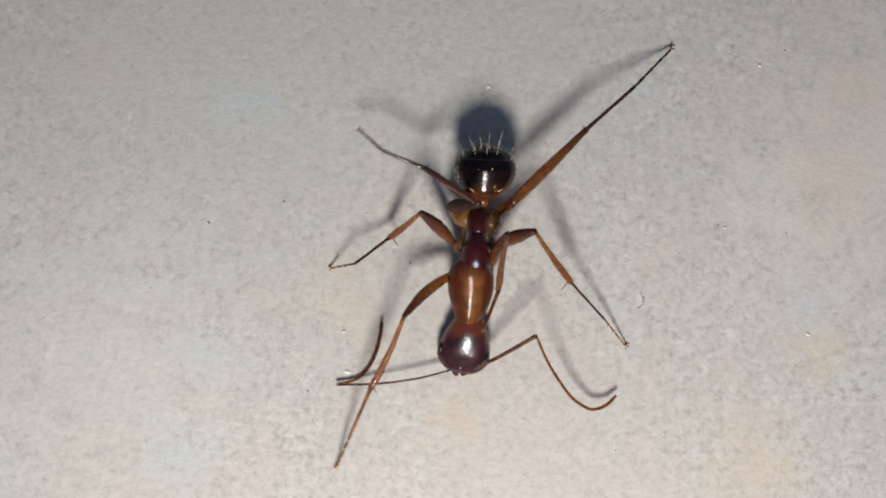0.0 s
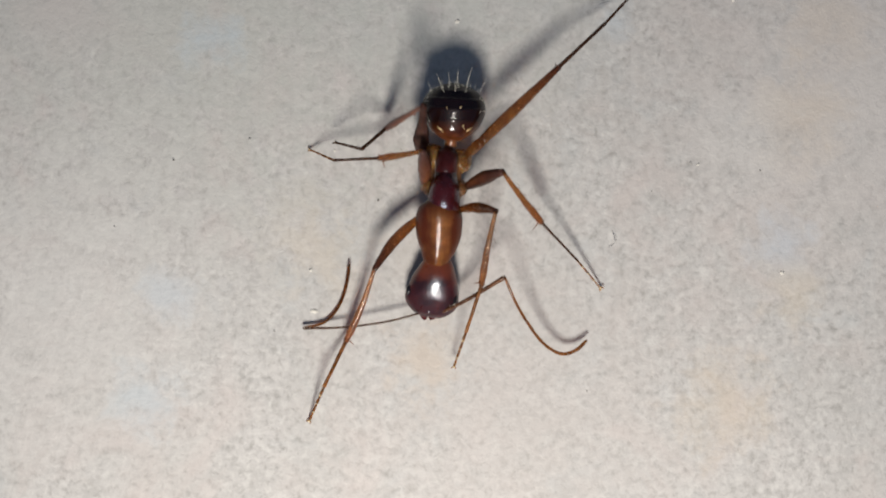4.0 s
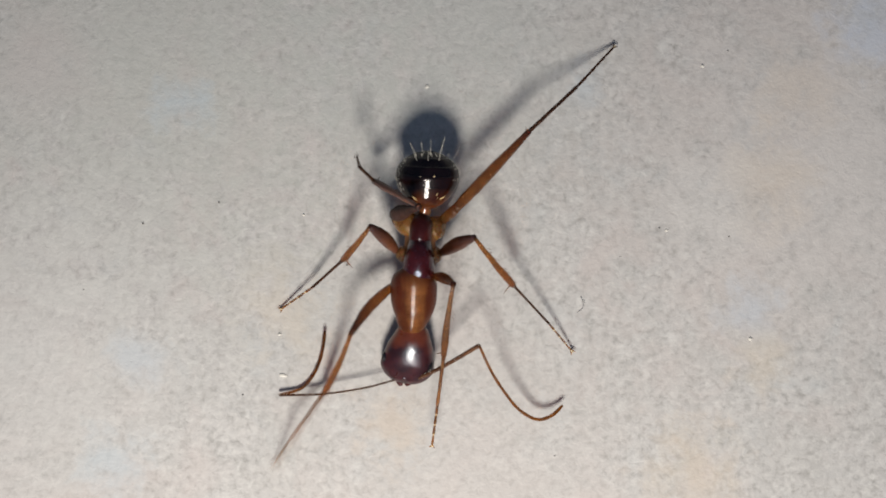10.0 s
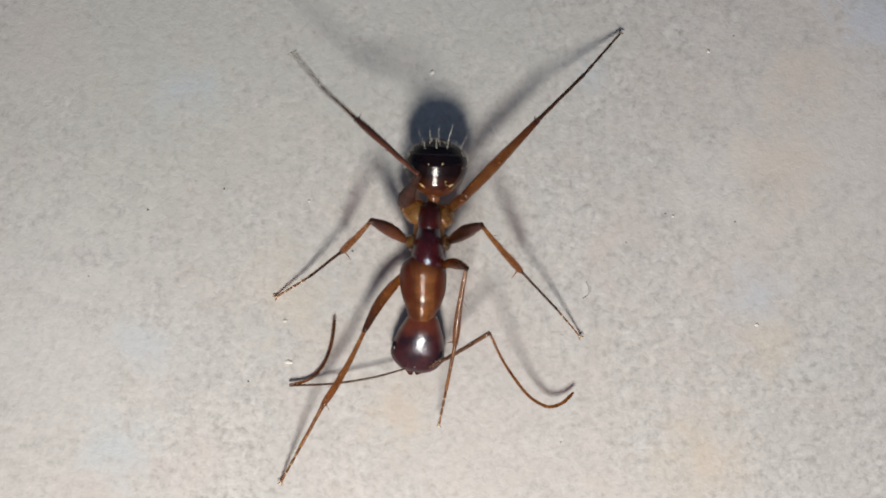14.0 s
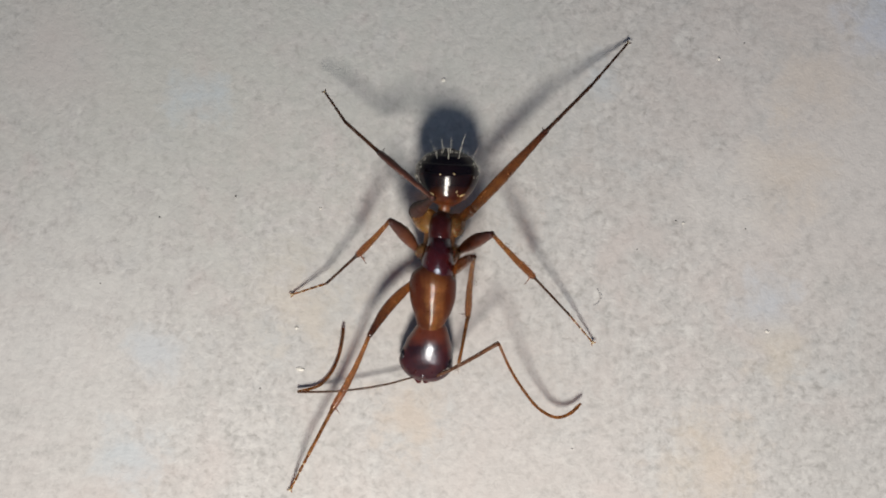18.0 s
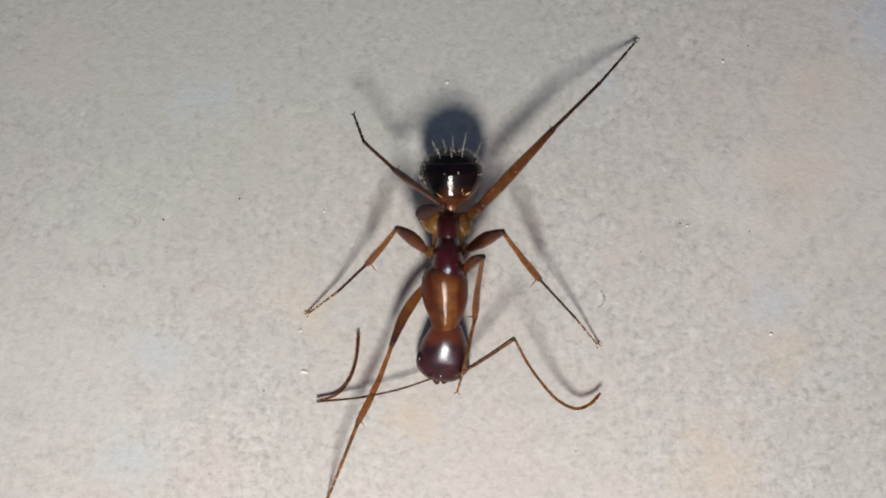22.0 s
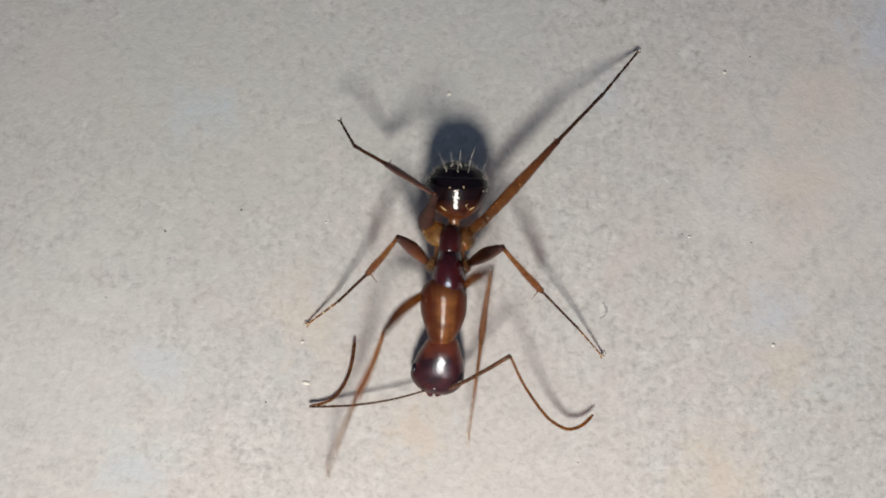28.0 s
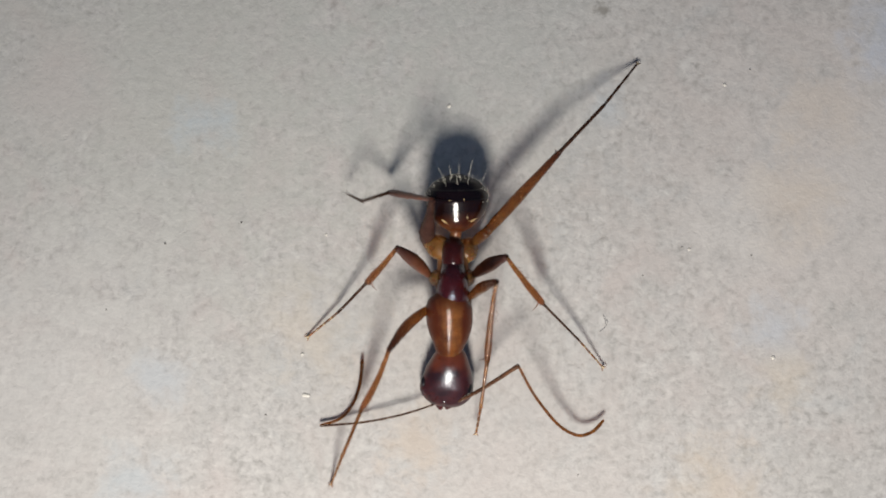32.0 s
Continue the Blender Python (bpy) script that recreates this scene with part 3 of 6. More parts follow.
for x, y, rx, ry, turn in ((-4.73, -3.72, 0.15, 0.055, -8), (-0.48, 4.80, 0.07, 0.06, 20), (-4.82, -2.52, 0.05, 0.045, 0), (9.05, -2.65, 0.06, 0.05, 0),
                           (7.65, 5.40, 0.05, 0.05, 0), (-4.1, 1.0, 0.04, 0.04, 0), (6.6, 0.55, 0.05, 0.04, 30)):
    crumb(x, y, rx, ry, 0.022, turn, CRUMB, "tiny white crumb lying on the stone floor", "crumbs on the floor")
for x, y, rx, ry, turn in ((8.43, 0.37, 0.06, 0.035, 10), (6.38, 0.62, 0.07, 0.03, -10), (5.23, -0.22, 0.08, 0.025, 15), (-8.85, 0.75, 0.06, 0.05, 0),
                           (-6.6, 1.37, 0.06, 0.06, 30), (-2.83, -0.47, 0.07, 0.06, 0), (8.4, 5.85, 0.05, 0.04, 0), (-5.9, -4.3, 0.05, 0.04, 0),
                           (3.3, -6.1, 0.05, 0.04, 40), (-10.6, -1.2, 0.05, 0.03, 20)):
    crumb(x, y, rx * 0.48, ry * 0.48, 0.02, turn, GRIT, "tiny dark speck of grit on the stone floor", "grit on the floor")


# ---- what moves: the ant creeps and twists, its legs kick and paw ----
def beam(yaw, pitch):
    a, b = radians(yaw), radians(pitch)
    return Vector((math.cos(a) * math.cos(b), math.sin(a) * math.cos(b), math.sin(b)))


def kick(name, rows):
    """Rows: seconds, then yaw and pitch in degrees of femur, tibia, basitarsus and tarsus, seen from the trunk."""
    fem, tib, base, tip, hip, (lf, lt, l1, l2) = LEGS[name]
    times = [r[0] for r in rows]
    ways = [[*beam(r[1], r[2]), *beam(r[3], r[4]), *beam(r[5], r[6]), *beam(r[7], r[8])] for r in rows]
    ext = [ways[0], *ways, ways[-1]]
    rest = [Vector(np.mean([w[3 * i:3 * i + 3] for w in ways], axis=0)).normalized() for i in range(4)]
    rest_turn = [d.to_track_quat("X", "Z").to_matrix() for d in rest]
    keys = ([], [], [], [])
    for i in range(len(times)):
        for u in ((0, 0.5) if i + 1 < len(times) and times[i + 1] - times[i] > 0.15 else (0,)):
            t = times[i] + (times[i + 1] - times[i]) * u if u else times[i]
            if u:
                w = curve(*[np.array(ext[i + k]) for k in range(4)], u)
            else:
                w = np.array(ways[i])
            turn = []
            for k in range(4):
                d = Vector(w[3 * k:3 * k + 3]).normalized()
                turn.append(rest[k].rotation_difference(d).to_matrix() @ rest_turn[k])
            inv = turn[0].transposed()
            knee = Vector((lf, 0, 0))
            ankle = knee + inv @ turn[1] @ Vector((lt, 0, 0))
            ball_ = ankle + inv @ turn[2] @ Vector((l1, 0, 0))
            for k, (place, m) in enumerate(((hip, turn[0]), (knee, inv @ turn[1]), (ankle, inv @ turn[2]), (ball_, inv @ turn[3]))):
                keys[k].append((t, Matrix.Translation(place * MM) @ m.to_4x4()))
    for ob, k in zip((fem, tib, base, tip), keys):
        walk(ob, k)


def motions():
    walk(ant, [
        (0, mm(-0.96, -0.473, 0, -0.0065)),
        (0.5, mm(-0.935, -0.479, 0, -0.0082)),
        (1, mm(-0.959, -0.459, 0, -0.0127)),
        (1.5, mm(-0.966, -0.522, 0, -0.0058)),
        (2, mm(-1.004, -0.531, 0, -0.049)),
        (2.5, mm(-0.997, -0.561, 0, -0.0277)),
        (3, mm(-0.955, -0.554, 0, -0.0262)),
        (3.5, mm(-0.932, -0.546, 0, -0.016)),
        (4, mm(-0.954, -0.619, 0, -0.0109)),
        (4.5, mm(-0.948, -0.634, 0, 0.0024)),
        (6.5, mm(-0.887, -0.599, 0, 0.0159)),
        (7, mm(-0.88, -0.626, 0, 0.0006)),
        (7.5, mm(-0.892, -0.618, 0, 0.0029)),
        (8, mm(-0.891, -0.619, 0, 0.0029)),
        (8.5, mm(-0.825, -0.603, 0, 0.0147)),
        (9, mm(-0.919, -0.628, 0, 0.0061)),
        (9.5, mm(-0.822, -0.624, 0, -0.0132)),
        (10, mm(-0.767, -0.65, 0, 0)),
        (10.5, mm(-0.811, -0.692, 0, -0.025)),
        (11, mm(-0.716, -0.689, 0, -0.026)),
        (11.5, mm(-0.77, -0.677, 0, -0.0357)),
        (12, mm(-0.693, -0.705, 0, -0.0043)),
        (12.5, mm(-0.775, -0.715, 0, -0.0249)),
        (13, mm(-0.678, -0.688, 0, -0.0088)),
        (13.5, mm(-0.742, -0.735, 0, -0.0166)),
        (14, mm(-0.665, -0.717, 0, 0.0095)),
        (14.5, mm(-0.652, -0.723, 0, 0.0131)),
        (16.5, mm(-0.639, -0.724, 0, 0.0105)),
        (17, mm(-0.662, -0.669, 0, -0.0129)),
        (17.5, mm(-0.676, -0.761, 0, 0.0093)),
        (18, mm(-0.709, -0.77, 0, -0.0069)),
        (18.5, mm(-0.677, -0.731, 0, -0.0066)),
        (19, mm(-0.638, -0.734, 0, 0.0139)),
        (19.5, mm(-0.664, -0.751, 0, 0.0133)),
        (20, mm(-0.649, -0.68, 0, 0.0171)),
        (20.5, mm(-0.645, -0.767, 0, 0.025)),
        (21, mm(-0.614, -0.733, 0, 0.0388)),
        (21.5, mm(-0.571, -0.669, 0, 0.0171)),
        (22, mm(-0.515, -0.698, 0, 0.0635)),
        (22.5, mm(-0.52, -0.765, 0, 0.0523)),
        (23, mm(-0.505, -0.769, 0, 0.0626)),
        (23.5, mm(-0.524, -0.757, 0, 0.0538)),
        (24, mm(-0.492, -0.754, 0, 0.0635)),
        (24.5, mm(-0.459, -0.737, 0, 0.0744)),
        (25, mm(-0.515, -0.748, 0, 0.0593)),
        (25.5, mm(-0.459, -0.766, 0, 0.0857)),
        (27.5, mm(-0.52, -0.739, 0, 0.0468)),
        (28, mm(-0.576, -0.749, 0, 0.0048)),
        (28.5, mm(-0.523, -0.749, 0, 0.0318)),
        (29, mm(-0.53, -0.769, 0, 0.0184)),
        (29.5, mm(-0.461, -0.756, 0, 0.0411)),
        (30, mm(-0.492, -0.766, 0, 0.0481)),
        (30.5, mm(-0.426, -0.763, 0, 0.055)),
        (31, mm(-0.462, -0.75, 0, 0.0461)),
        (31.5, mm(-0.416, -0.758, 0, 0.0599)),
        (32, mm(-0.44, -0.752, 0, 0.0538)),
    ])
    kick("fore_a", [
        (0, -140.7, 26.5, -114.7, -11.4, -113.5, -20.8, -113.5, -27.4), (0.2, -143.4, 38.4, -107.3, -16.4, -106.8, -0.9, -106.8, -73.4),
        (0.5, -137.6, 40.8, -111.5, -18.3, -108.4, -23.5, -108.4, -30.2), (0.8, -131.4, 21.6, -114.4, -27.1, -116.4, 28.2, -116.4, -51.2),
        (1, -133.2, 24.4, -109.5, -19.5, -114.6, -1.3, -114.6, -33.4), (1.2, -135.3, 38.7, -111.2, -16.7, -113.9, -23.6, -113.9, -30.2),
        (1.5, -133.5, 11.9, -117.1, -10.2, -111, 5.8, -111, -37.4), (1.8, -136.2, 43, -121.3, -17.4, -117.1, -25.7, -117.1, -32.3),
        (2, -129.8, 14.4, -113, -17.5, -114.4, 9.3, -114.4, -32.4), (2.2, -133.3, 21.3, -115.9, -21.7, -112.3, 3.6, -112.3, -30.1),
        (2.5, -141.3, 23, -106.8, -13.2, -116.2, -8.6, -116.2, -33.8), (2.8, -141.8, 24, -111.9, -24.2, -111.9, 8.1, -111.9, -35.5),
        (3, -138, 31.4, -113.7, -25.9, -116.6, -2.5, -116.6, -32), (3.2, -135.8, 29.9, -113, -11.9, -113.2, -22.7, -113.2, -29.3),
        (3.5, -136.2, 15.3, -107.2, 1, -115.3, -22.6, -115.3, -29.2), (3.8, -132.1, 24.8, -120, -27.7, -112.2, 6.1, -112.2, -28.7),
        (4, -132.1, 11, -111.9, -19.2, -114.6, 19.2, -114.6, -34.6), (4.2, -128.7, 11.6, -115.2, -22.4, -115.6, 20, -115.6, -31),
        (4.5, -137.4, 10.4, -113.6, -21.2, -112.5, 18.2, -112.5, -29.1), (5, -132.1, 11, -111.9, -19.2, -114.6, 19.2, -114.6, -34.6),
        (5.5, -129.7, 27.3, -109.9, -14.6, -112, -19.3, -112, -25.9), (6, -128.9, 16.5, -108.4, -22.1, -114, 12, -114, -31),
        (6.5, -126.7, 6, -113.4, -16.7, -111.3, 18.5, -111.3, -29.4), (6.8, -131.1, 2.4, -109.7, -8.3, -110.9, 18.3, -110.9, -38.3),
        (6.9, -135.3, 16.2, -112.1, -11.8, -107.2, 2.8, -107.2, -38.4), (6.967, -140.7, 31.3, -110.7, -16.9, -109.1, -6.5, -109.3, -37.5),
        (7, -172.1, 66, -107.2, -28.7, -114.1, -28.5, -114.1, -35.2), (7.033, -145.5, 59.5, -111.9, -41.4, -113.6, -2.2, -113.6, -43),
        (7.1, -137.5, 55.6, -114.4, -46.7, -113.4, 8.7, -113.4, -46.4), (7.2, -132.8, 24, -109.9, -24.2, -110, -9.3, -110, -15.9),
        (7.5, -129.7, 27.3, -109.9, -14.6, -112, -19.3, -112, -25.9), (7.8, -129, 26.2, -111.5, -11.1, -111.5, -21.4, -111.5, -28),
        (8, -128.9, 16.5, -108.4, -22.1, -114, 12, -114, -31), (8.2, -126.6, 22.7, -116.4, -23, -110.1, 9.9, -110.1, -37.7),
        (8.5, -155.5, 68, -112.6, -21.6, -105.8, -34.2, -105.8, -40.8), (8.8, -133.8, 39.5, -108.8, -9.9, -109.1, -28.6, -109.1, -35.3),
        (9, -132.5, 36.5, -107.4, -7.6, -108.5, -29.5, -108.5, -36.2), (9.2, -135.6, 43.9, -109.8, -23.2, -107.3, -21.6, -107.3, -28.3),
        (9.5, -177.2, 69.5, -112.9, -30.1, -112.9, -13.9, -112.9, -60.1), (9.8, -131.7, 8.4, -111, 5.1, -116.2, -21.6, -116.2, -28.2),
        (9.9, -128.3, 25.2, -114.1, -10.3, -116.9, -20.3, -116.9, -26.9), (9.967, -130, 25.2, -114.5, -18.1, -119.3, -6.4, -119.2, -30.8),
        (10, -134.1, 25.2, -115.5, -36.5, -125.4, 27.7, -125.4, -39.7), (10.033, -129.3, 11.1, -119.1, -8.4, -122.2, -3.6, -122.2, -28),
        (10.1, -127.5, 5.1, -120.3, 3.2, -121, -16.4, -121, -23), (10.2, -126.9, 4.5, -119.5, 3.7, -120, 0.5, -120, -45),
        (10.5, -129.6, 35.1, -120.6, -16.3, -118.3, -21.7, -118.3, -28.3), (10.8, -134.9, 16, -117.5, -26.9, -116.3, 14, -116.3, -24.6),
        (11, -168.3, 67.7, -115.6, -21.5, -121, -31.5, -121, -38.1), (11.2, -129.8, 10, -112.8, -3.6, -114.2, -6.9, -114.2, -31.3),
        (11.5, -129.5, 22.2, -112.2, -15, -114.2, -15.2, -114.2, -21.9), (11.8, -125.8, 3.2, -118.4, 2.8, -116, -5.2, -116, -33.1),
        (12, -132.7, 7.2, -116.5, -10.5, -117.3, 6.4, -117.3, -29), (12.2, -133.1, 7.8, -115.6, -18.5, -115.5, 19, -115.5, -29.9),
        (12.5, -130.4, 18.5, -116.5, -16.4, -113.9, 6.6, -113.9, -38.4), (12.8, -137.2, 43.2, -114.2, -17.5, -116.6, -24.6, -116.6, -31.2),
        (13, -124.9, 5.8, -117.5, 5.1, -116.5, -18.8, -116.5, -25.4), (13.2, -124.8, 5.7, -117.3, 5.3, -114.8, -19, -114.8, -25.6),
        (13.5, -130.2, 19, -114.8, -14.4, -113.1, -0.8, -113.1, -34), (13.8, -152, 56.7, -111.7, -18.8, -127.9, -33.8, -127.9, -40.4),
        (14, -127.1, 5.7, -119.7, 5, -119.7, -17.9, -119.7, -24.5), (14.2, -130.7, 5.5, -118.2, -1.7, -119, -1.6, -119, -33.1),
        (14.5, -125.7, 3.7, -118.4, 2.2, -118.6, -15, -118.6, -21.6), (15, -127.1, 5.7, -119.7, 5, -119.7, -17.9, -119.7, -24.5),
        (15.5, -132.5, 4.9, -119.4, -3.5, -118.9, 2.3, -118.9, -33.1), (16, -125.7, 5.5, -118.2, 5.1, -118.4, -18, -118.4, -24.6),
        (16.5, -132.5, 4.9, -119.4, -3.5, -118.9, 2.3, -118.9, -33.1), (16.8, -147.6, 57.5, -119.1, -19.2, -117.5, -31.5, -117.5, -38.2),
        (17, -125.7, 5.5, -118.2, 5.1, -118.4, -18, -118.4, -24.6), (17.2, -126.3, 5.5, -118.8, 5.5, -119.3, -14.8, -119.3, -31.1),
        (17.5, -132.2, 7.4, -117.4, -10.7, -118.9, 5.3, -118.9, -27.7), (17.8, -131.2, 5.9, -115.8, 5.1, -118.9, -19.5, -118.9, -26.1),
        (18, -131, 6, -116.5, -6.9, -117.6, 2, -117.6, -28.3), (18.2, -130.2, 4.1, -117.4, -5.1, -117.3, 7.4, -117.3, -34.6),
        (18.5, -136.6, 12.8, -118, -18.4, -115.8, 13.8, -115.8, -33.1), (18.8, -142, 16.5, -109.1, -12.1, -117.9, 4.1, -117.9, -40.1),
        (19, -127.2, 5.8, -117, 5.2, -119.8, -14, -119.8, -32.1), (19.2, -138.4, 23.8, -117.1, -11.5, -116, -18.3, -116, -24.9),
        (19.5, -139.9, 15, -114.3, -15.6, -115.2, 3.8, -115.2, -30.5), (19.8, -158.1, 61.7, -117.1, -21.4, -120.2, -20.9, -120.2, -62),
        (20, -125.2, 5.7, -117.7, 5.3, -115.8, -19.1, -115.8, -25.7), (20.2, -129.1, 17.4, -116.4, -10.5, -115.5, -3.1, -115.5, -35.9),
        (20.5, -140.7, 19.8, -113.4, -12.7, -111.3, -4.8, -111.3, -33.8), (20.8, -128.2, 16.6, -115.1, -12.2, -116.8, 7.1, -116.8, -44.1),
        (21, -129.4, 6, -113.4, -2.1, -117.6, 2.6, -117.6, -38.2), (21.2, -130, 6.9, -113.9, -12.7, -116, 19.8, -116, -40.2),
        (21.5, -173.2, 70.3, -113.8, -19.8, -106.8, -27.3, -106.8, -66.2), (21.8, -126, 16.3, -114.5, -24.5, -111.9, 22, -111.9, -38),
        (22, -124.8, 3.6, -117.4, 2.4, -115.4, -0.2, -115.4, -39.2), (22.2, -127.3, 7.5, -118, -13.3, -114.3, 19.8, -114.3, -40.2),
        (22.5, -143.3, -3, -101.5, -3.1, -113.9, 19.9, -113.9, -40.3), (22.8, -127.8, 1.2, -118.5, -7.1, -116, 23.4, -116, -44.8),
        (23, -139.5, 14.1, -114, -19.7, -116.3, 11.5, -116.3, -30.4), (23.2, -124.4, 3.6, -117, 2.4, -114.7, 12.6, -114.7, -58.7),
        (23.5, -127.7, 4.8, -113.6, -3.4, -113.7, 19.1, -113.7, -56.4), (23.8, -124, 3.4, -116.6, 2.6, -113.6, 13.1, -113.6, -59.9),
        (24, -125.1, 3.2, -117.7, 2.8, -115.4, -1.2, -115.4, -37.9), (24.2, -127.5, 5.4, -116.6, -11.2, -113.3, 26.4, -113.3, -48.8),
        (24.5, -124.6, 3.2, -117.1, 2.8, -116.4, 12.1, -116.4, -58.1), (24.8, -128.5, 6.1, -116.5, -4.6, -114.7, 19.6, -114.7, -57.4),
        (25, -131.2, 19.8, -112.7, -15.2, -115.5, 0.4, -115.5, -35.5), (25.2, -141.6, 49.5, -118.7, -19.5, -125.5, -16.8, -125.5, -54.8),
        (25.5, -125.6, 5.7, -118.1, 5.3, -117.9, 6.3, -117.9, -61.7), (26, -124.6, 3.2, -117.1, 2.8, -116.4, 12.1, -116.4, -58.1),
        (26.5, -125.1, 3.2, -117.7, 2.8, -115.4, -1.2, -115.4, -37.9), (27, -139.8, 40.2, -113.9, -28.2, -112.3, 0.6, -112.3, -45.8),
        (27.5, -124.3, 5.4, -116.8, 5.4, -112.4, 8.5, -112.4, -66.7), (27.8, -128.7, 10.3, -113.6, -18.5, -109.6, 30.9, -109.6, -48.9),
        (27.9, -172.4, 60.8, -116.1, -20.9, -129.6, -14.3, 50.4, -83.2), (28, -139.8, 40.2, -113.9, -28.2, -112.3, 0.6, -112.3, -45.8),
        (28.1, -129, 10.8, -110.8, -16.5, -118.7, 32.9, -118.7, -58.2), (28.2, -128.1, 9.4, -115.3, -15.2, -113, 27.7, -113, -50.4),
        (28.5, -135.6, 9.4, -115.2, -15.2, -117.7, 27.5, -117.7, -50.3), (28.8, -133, 18.4, -117, -16.3, -118.7, 12, -118.7, -45.6),
        (29, -125.5, 4.6, -118, 3.8, -114.7, -17.1, -114.7, -23.7), (29.2, -127.3, 4.3, -119.1, 4.3, -115.7, 9.8, -115.7, -61.2),
        (29.5, -130.2, 26.4, -126.1, -40.9, -116.8, 46, -116.8, -55.6), (29.8, -130.8, 18.9, -115.4, -19.4, -111.9, 23, -111.9, -56.3),
        (30, -130.9, 20.4, -114.2, -15.7, -114.1, 8.1, -114.1, -45.6), (30.2, -148.2, 48.1, -120.3, -34.6, -116.5, -14.7, -116.5, -21.3),
        (30.5, -132, 16.3, -106.7, -29.9, -110, 35.4, -110, -43.3), (30.8, -131, 35.4, -109, -16.5, -110.5, -5.5, -110.5, -54.2),
        (30.9, -138.9, 30.9, -115.2, -33.7, -105.6, 6.9, -105.6, -29.5), (30.967, -140, 40.1, -115.8, -30.8, -108.2, -3, -108.4, -30.7),
        (31, -144.6, 62, -117.1, -24.1, -115.1, -26.5, -115.1, -33.1), (31.033, -128.9, 34.8, -115.3, -18.3, -111.9, 0.9, -112.4, -51),
        (31.1, -125.5, 23.2, -114.6, -15.8, -110.6, 12.3, -110.6, -58.5), (31.2, -128.4, 9.6, -110.6, -8, -111.3, 25.4, -111.3, -69.2),
        (31.5, -154.6, 38.2, -116.9, -18.8, -117.3, -1.4, -117.3, -61.9), (31.8, -132.9, 16.6, -113.3, -9.7, -117.4, 16.7, -117.4, -68.1),
        (32, -140.2, 37.1, -118.1, -33.9, -115.6, 11.7, -115.6, -45.2),
    ])
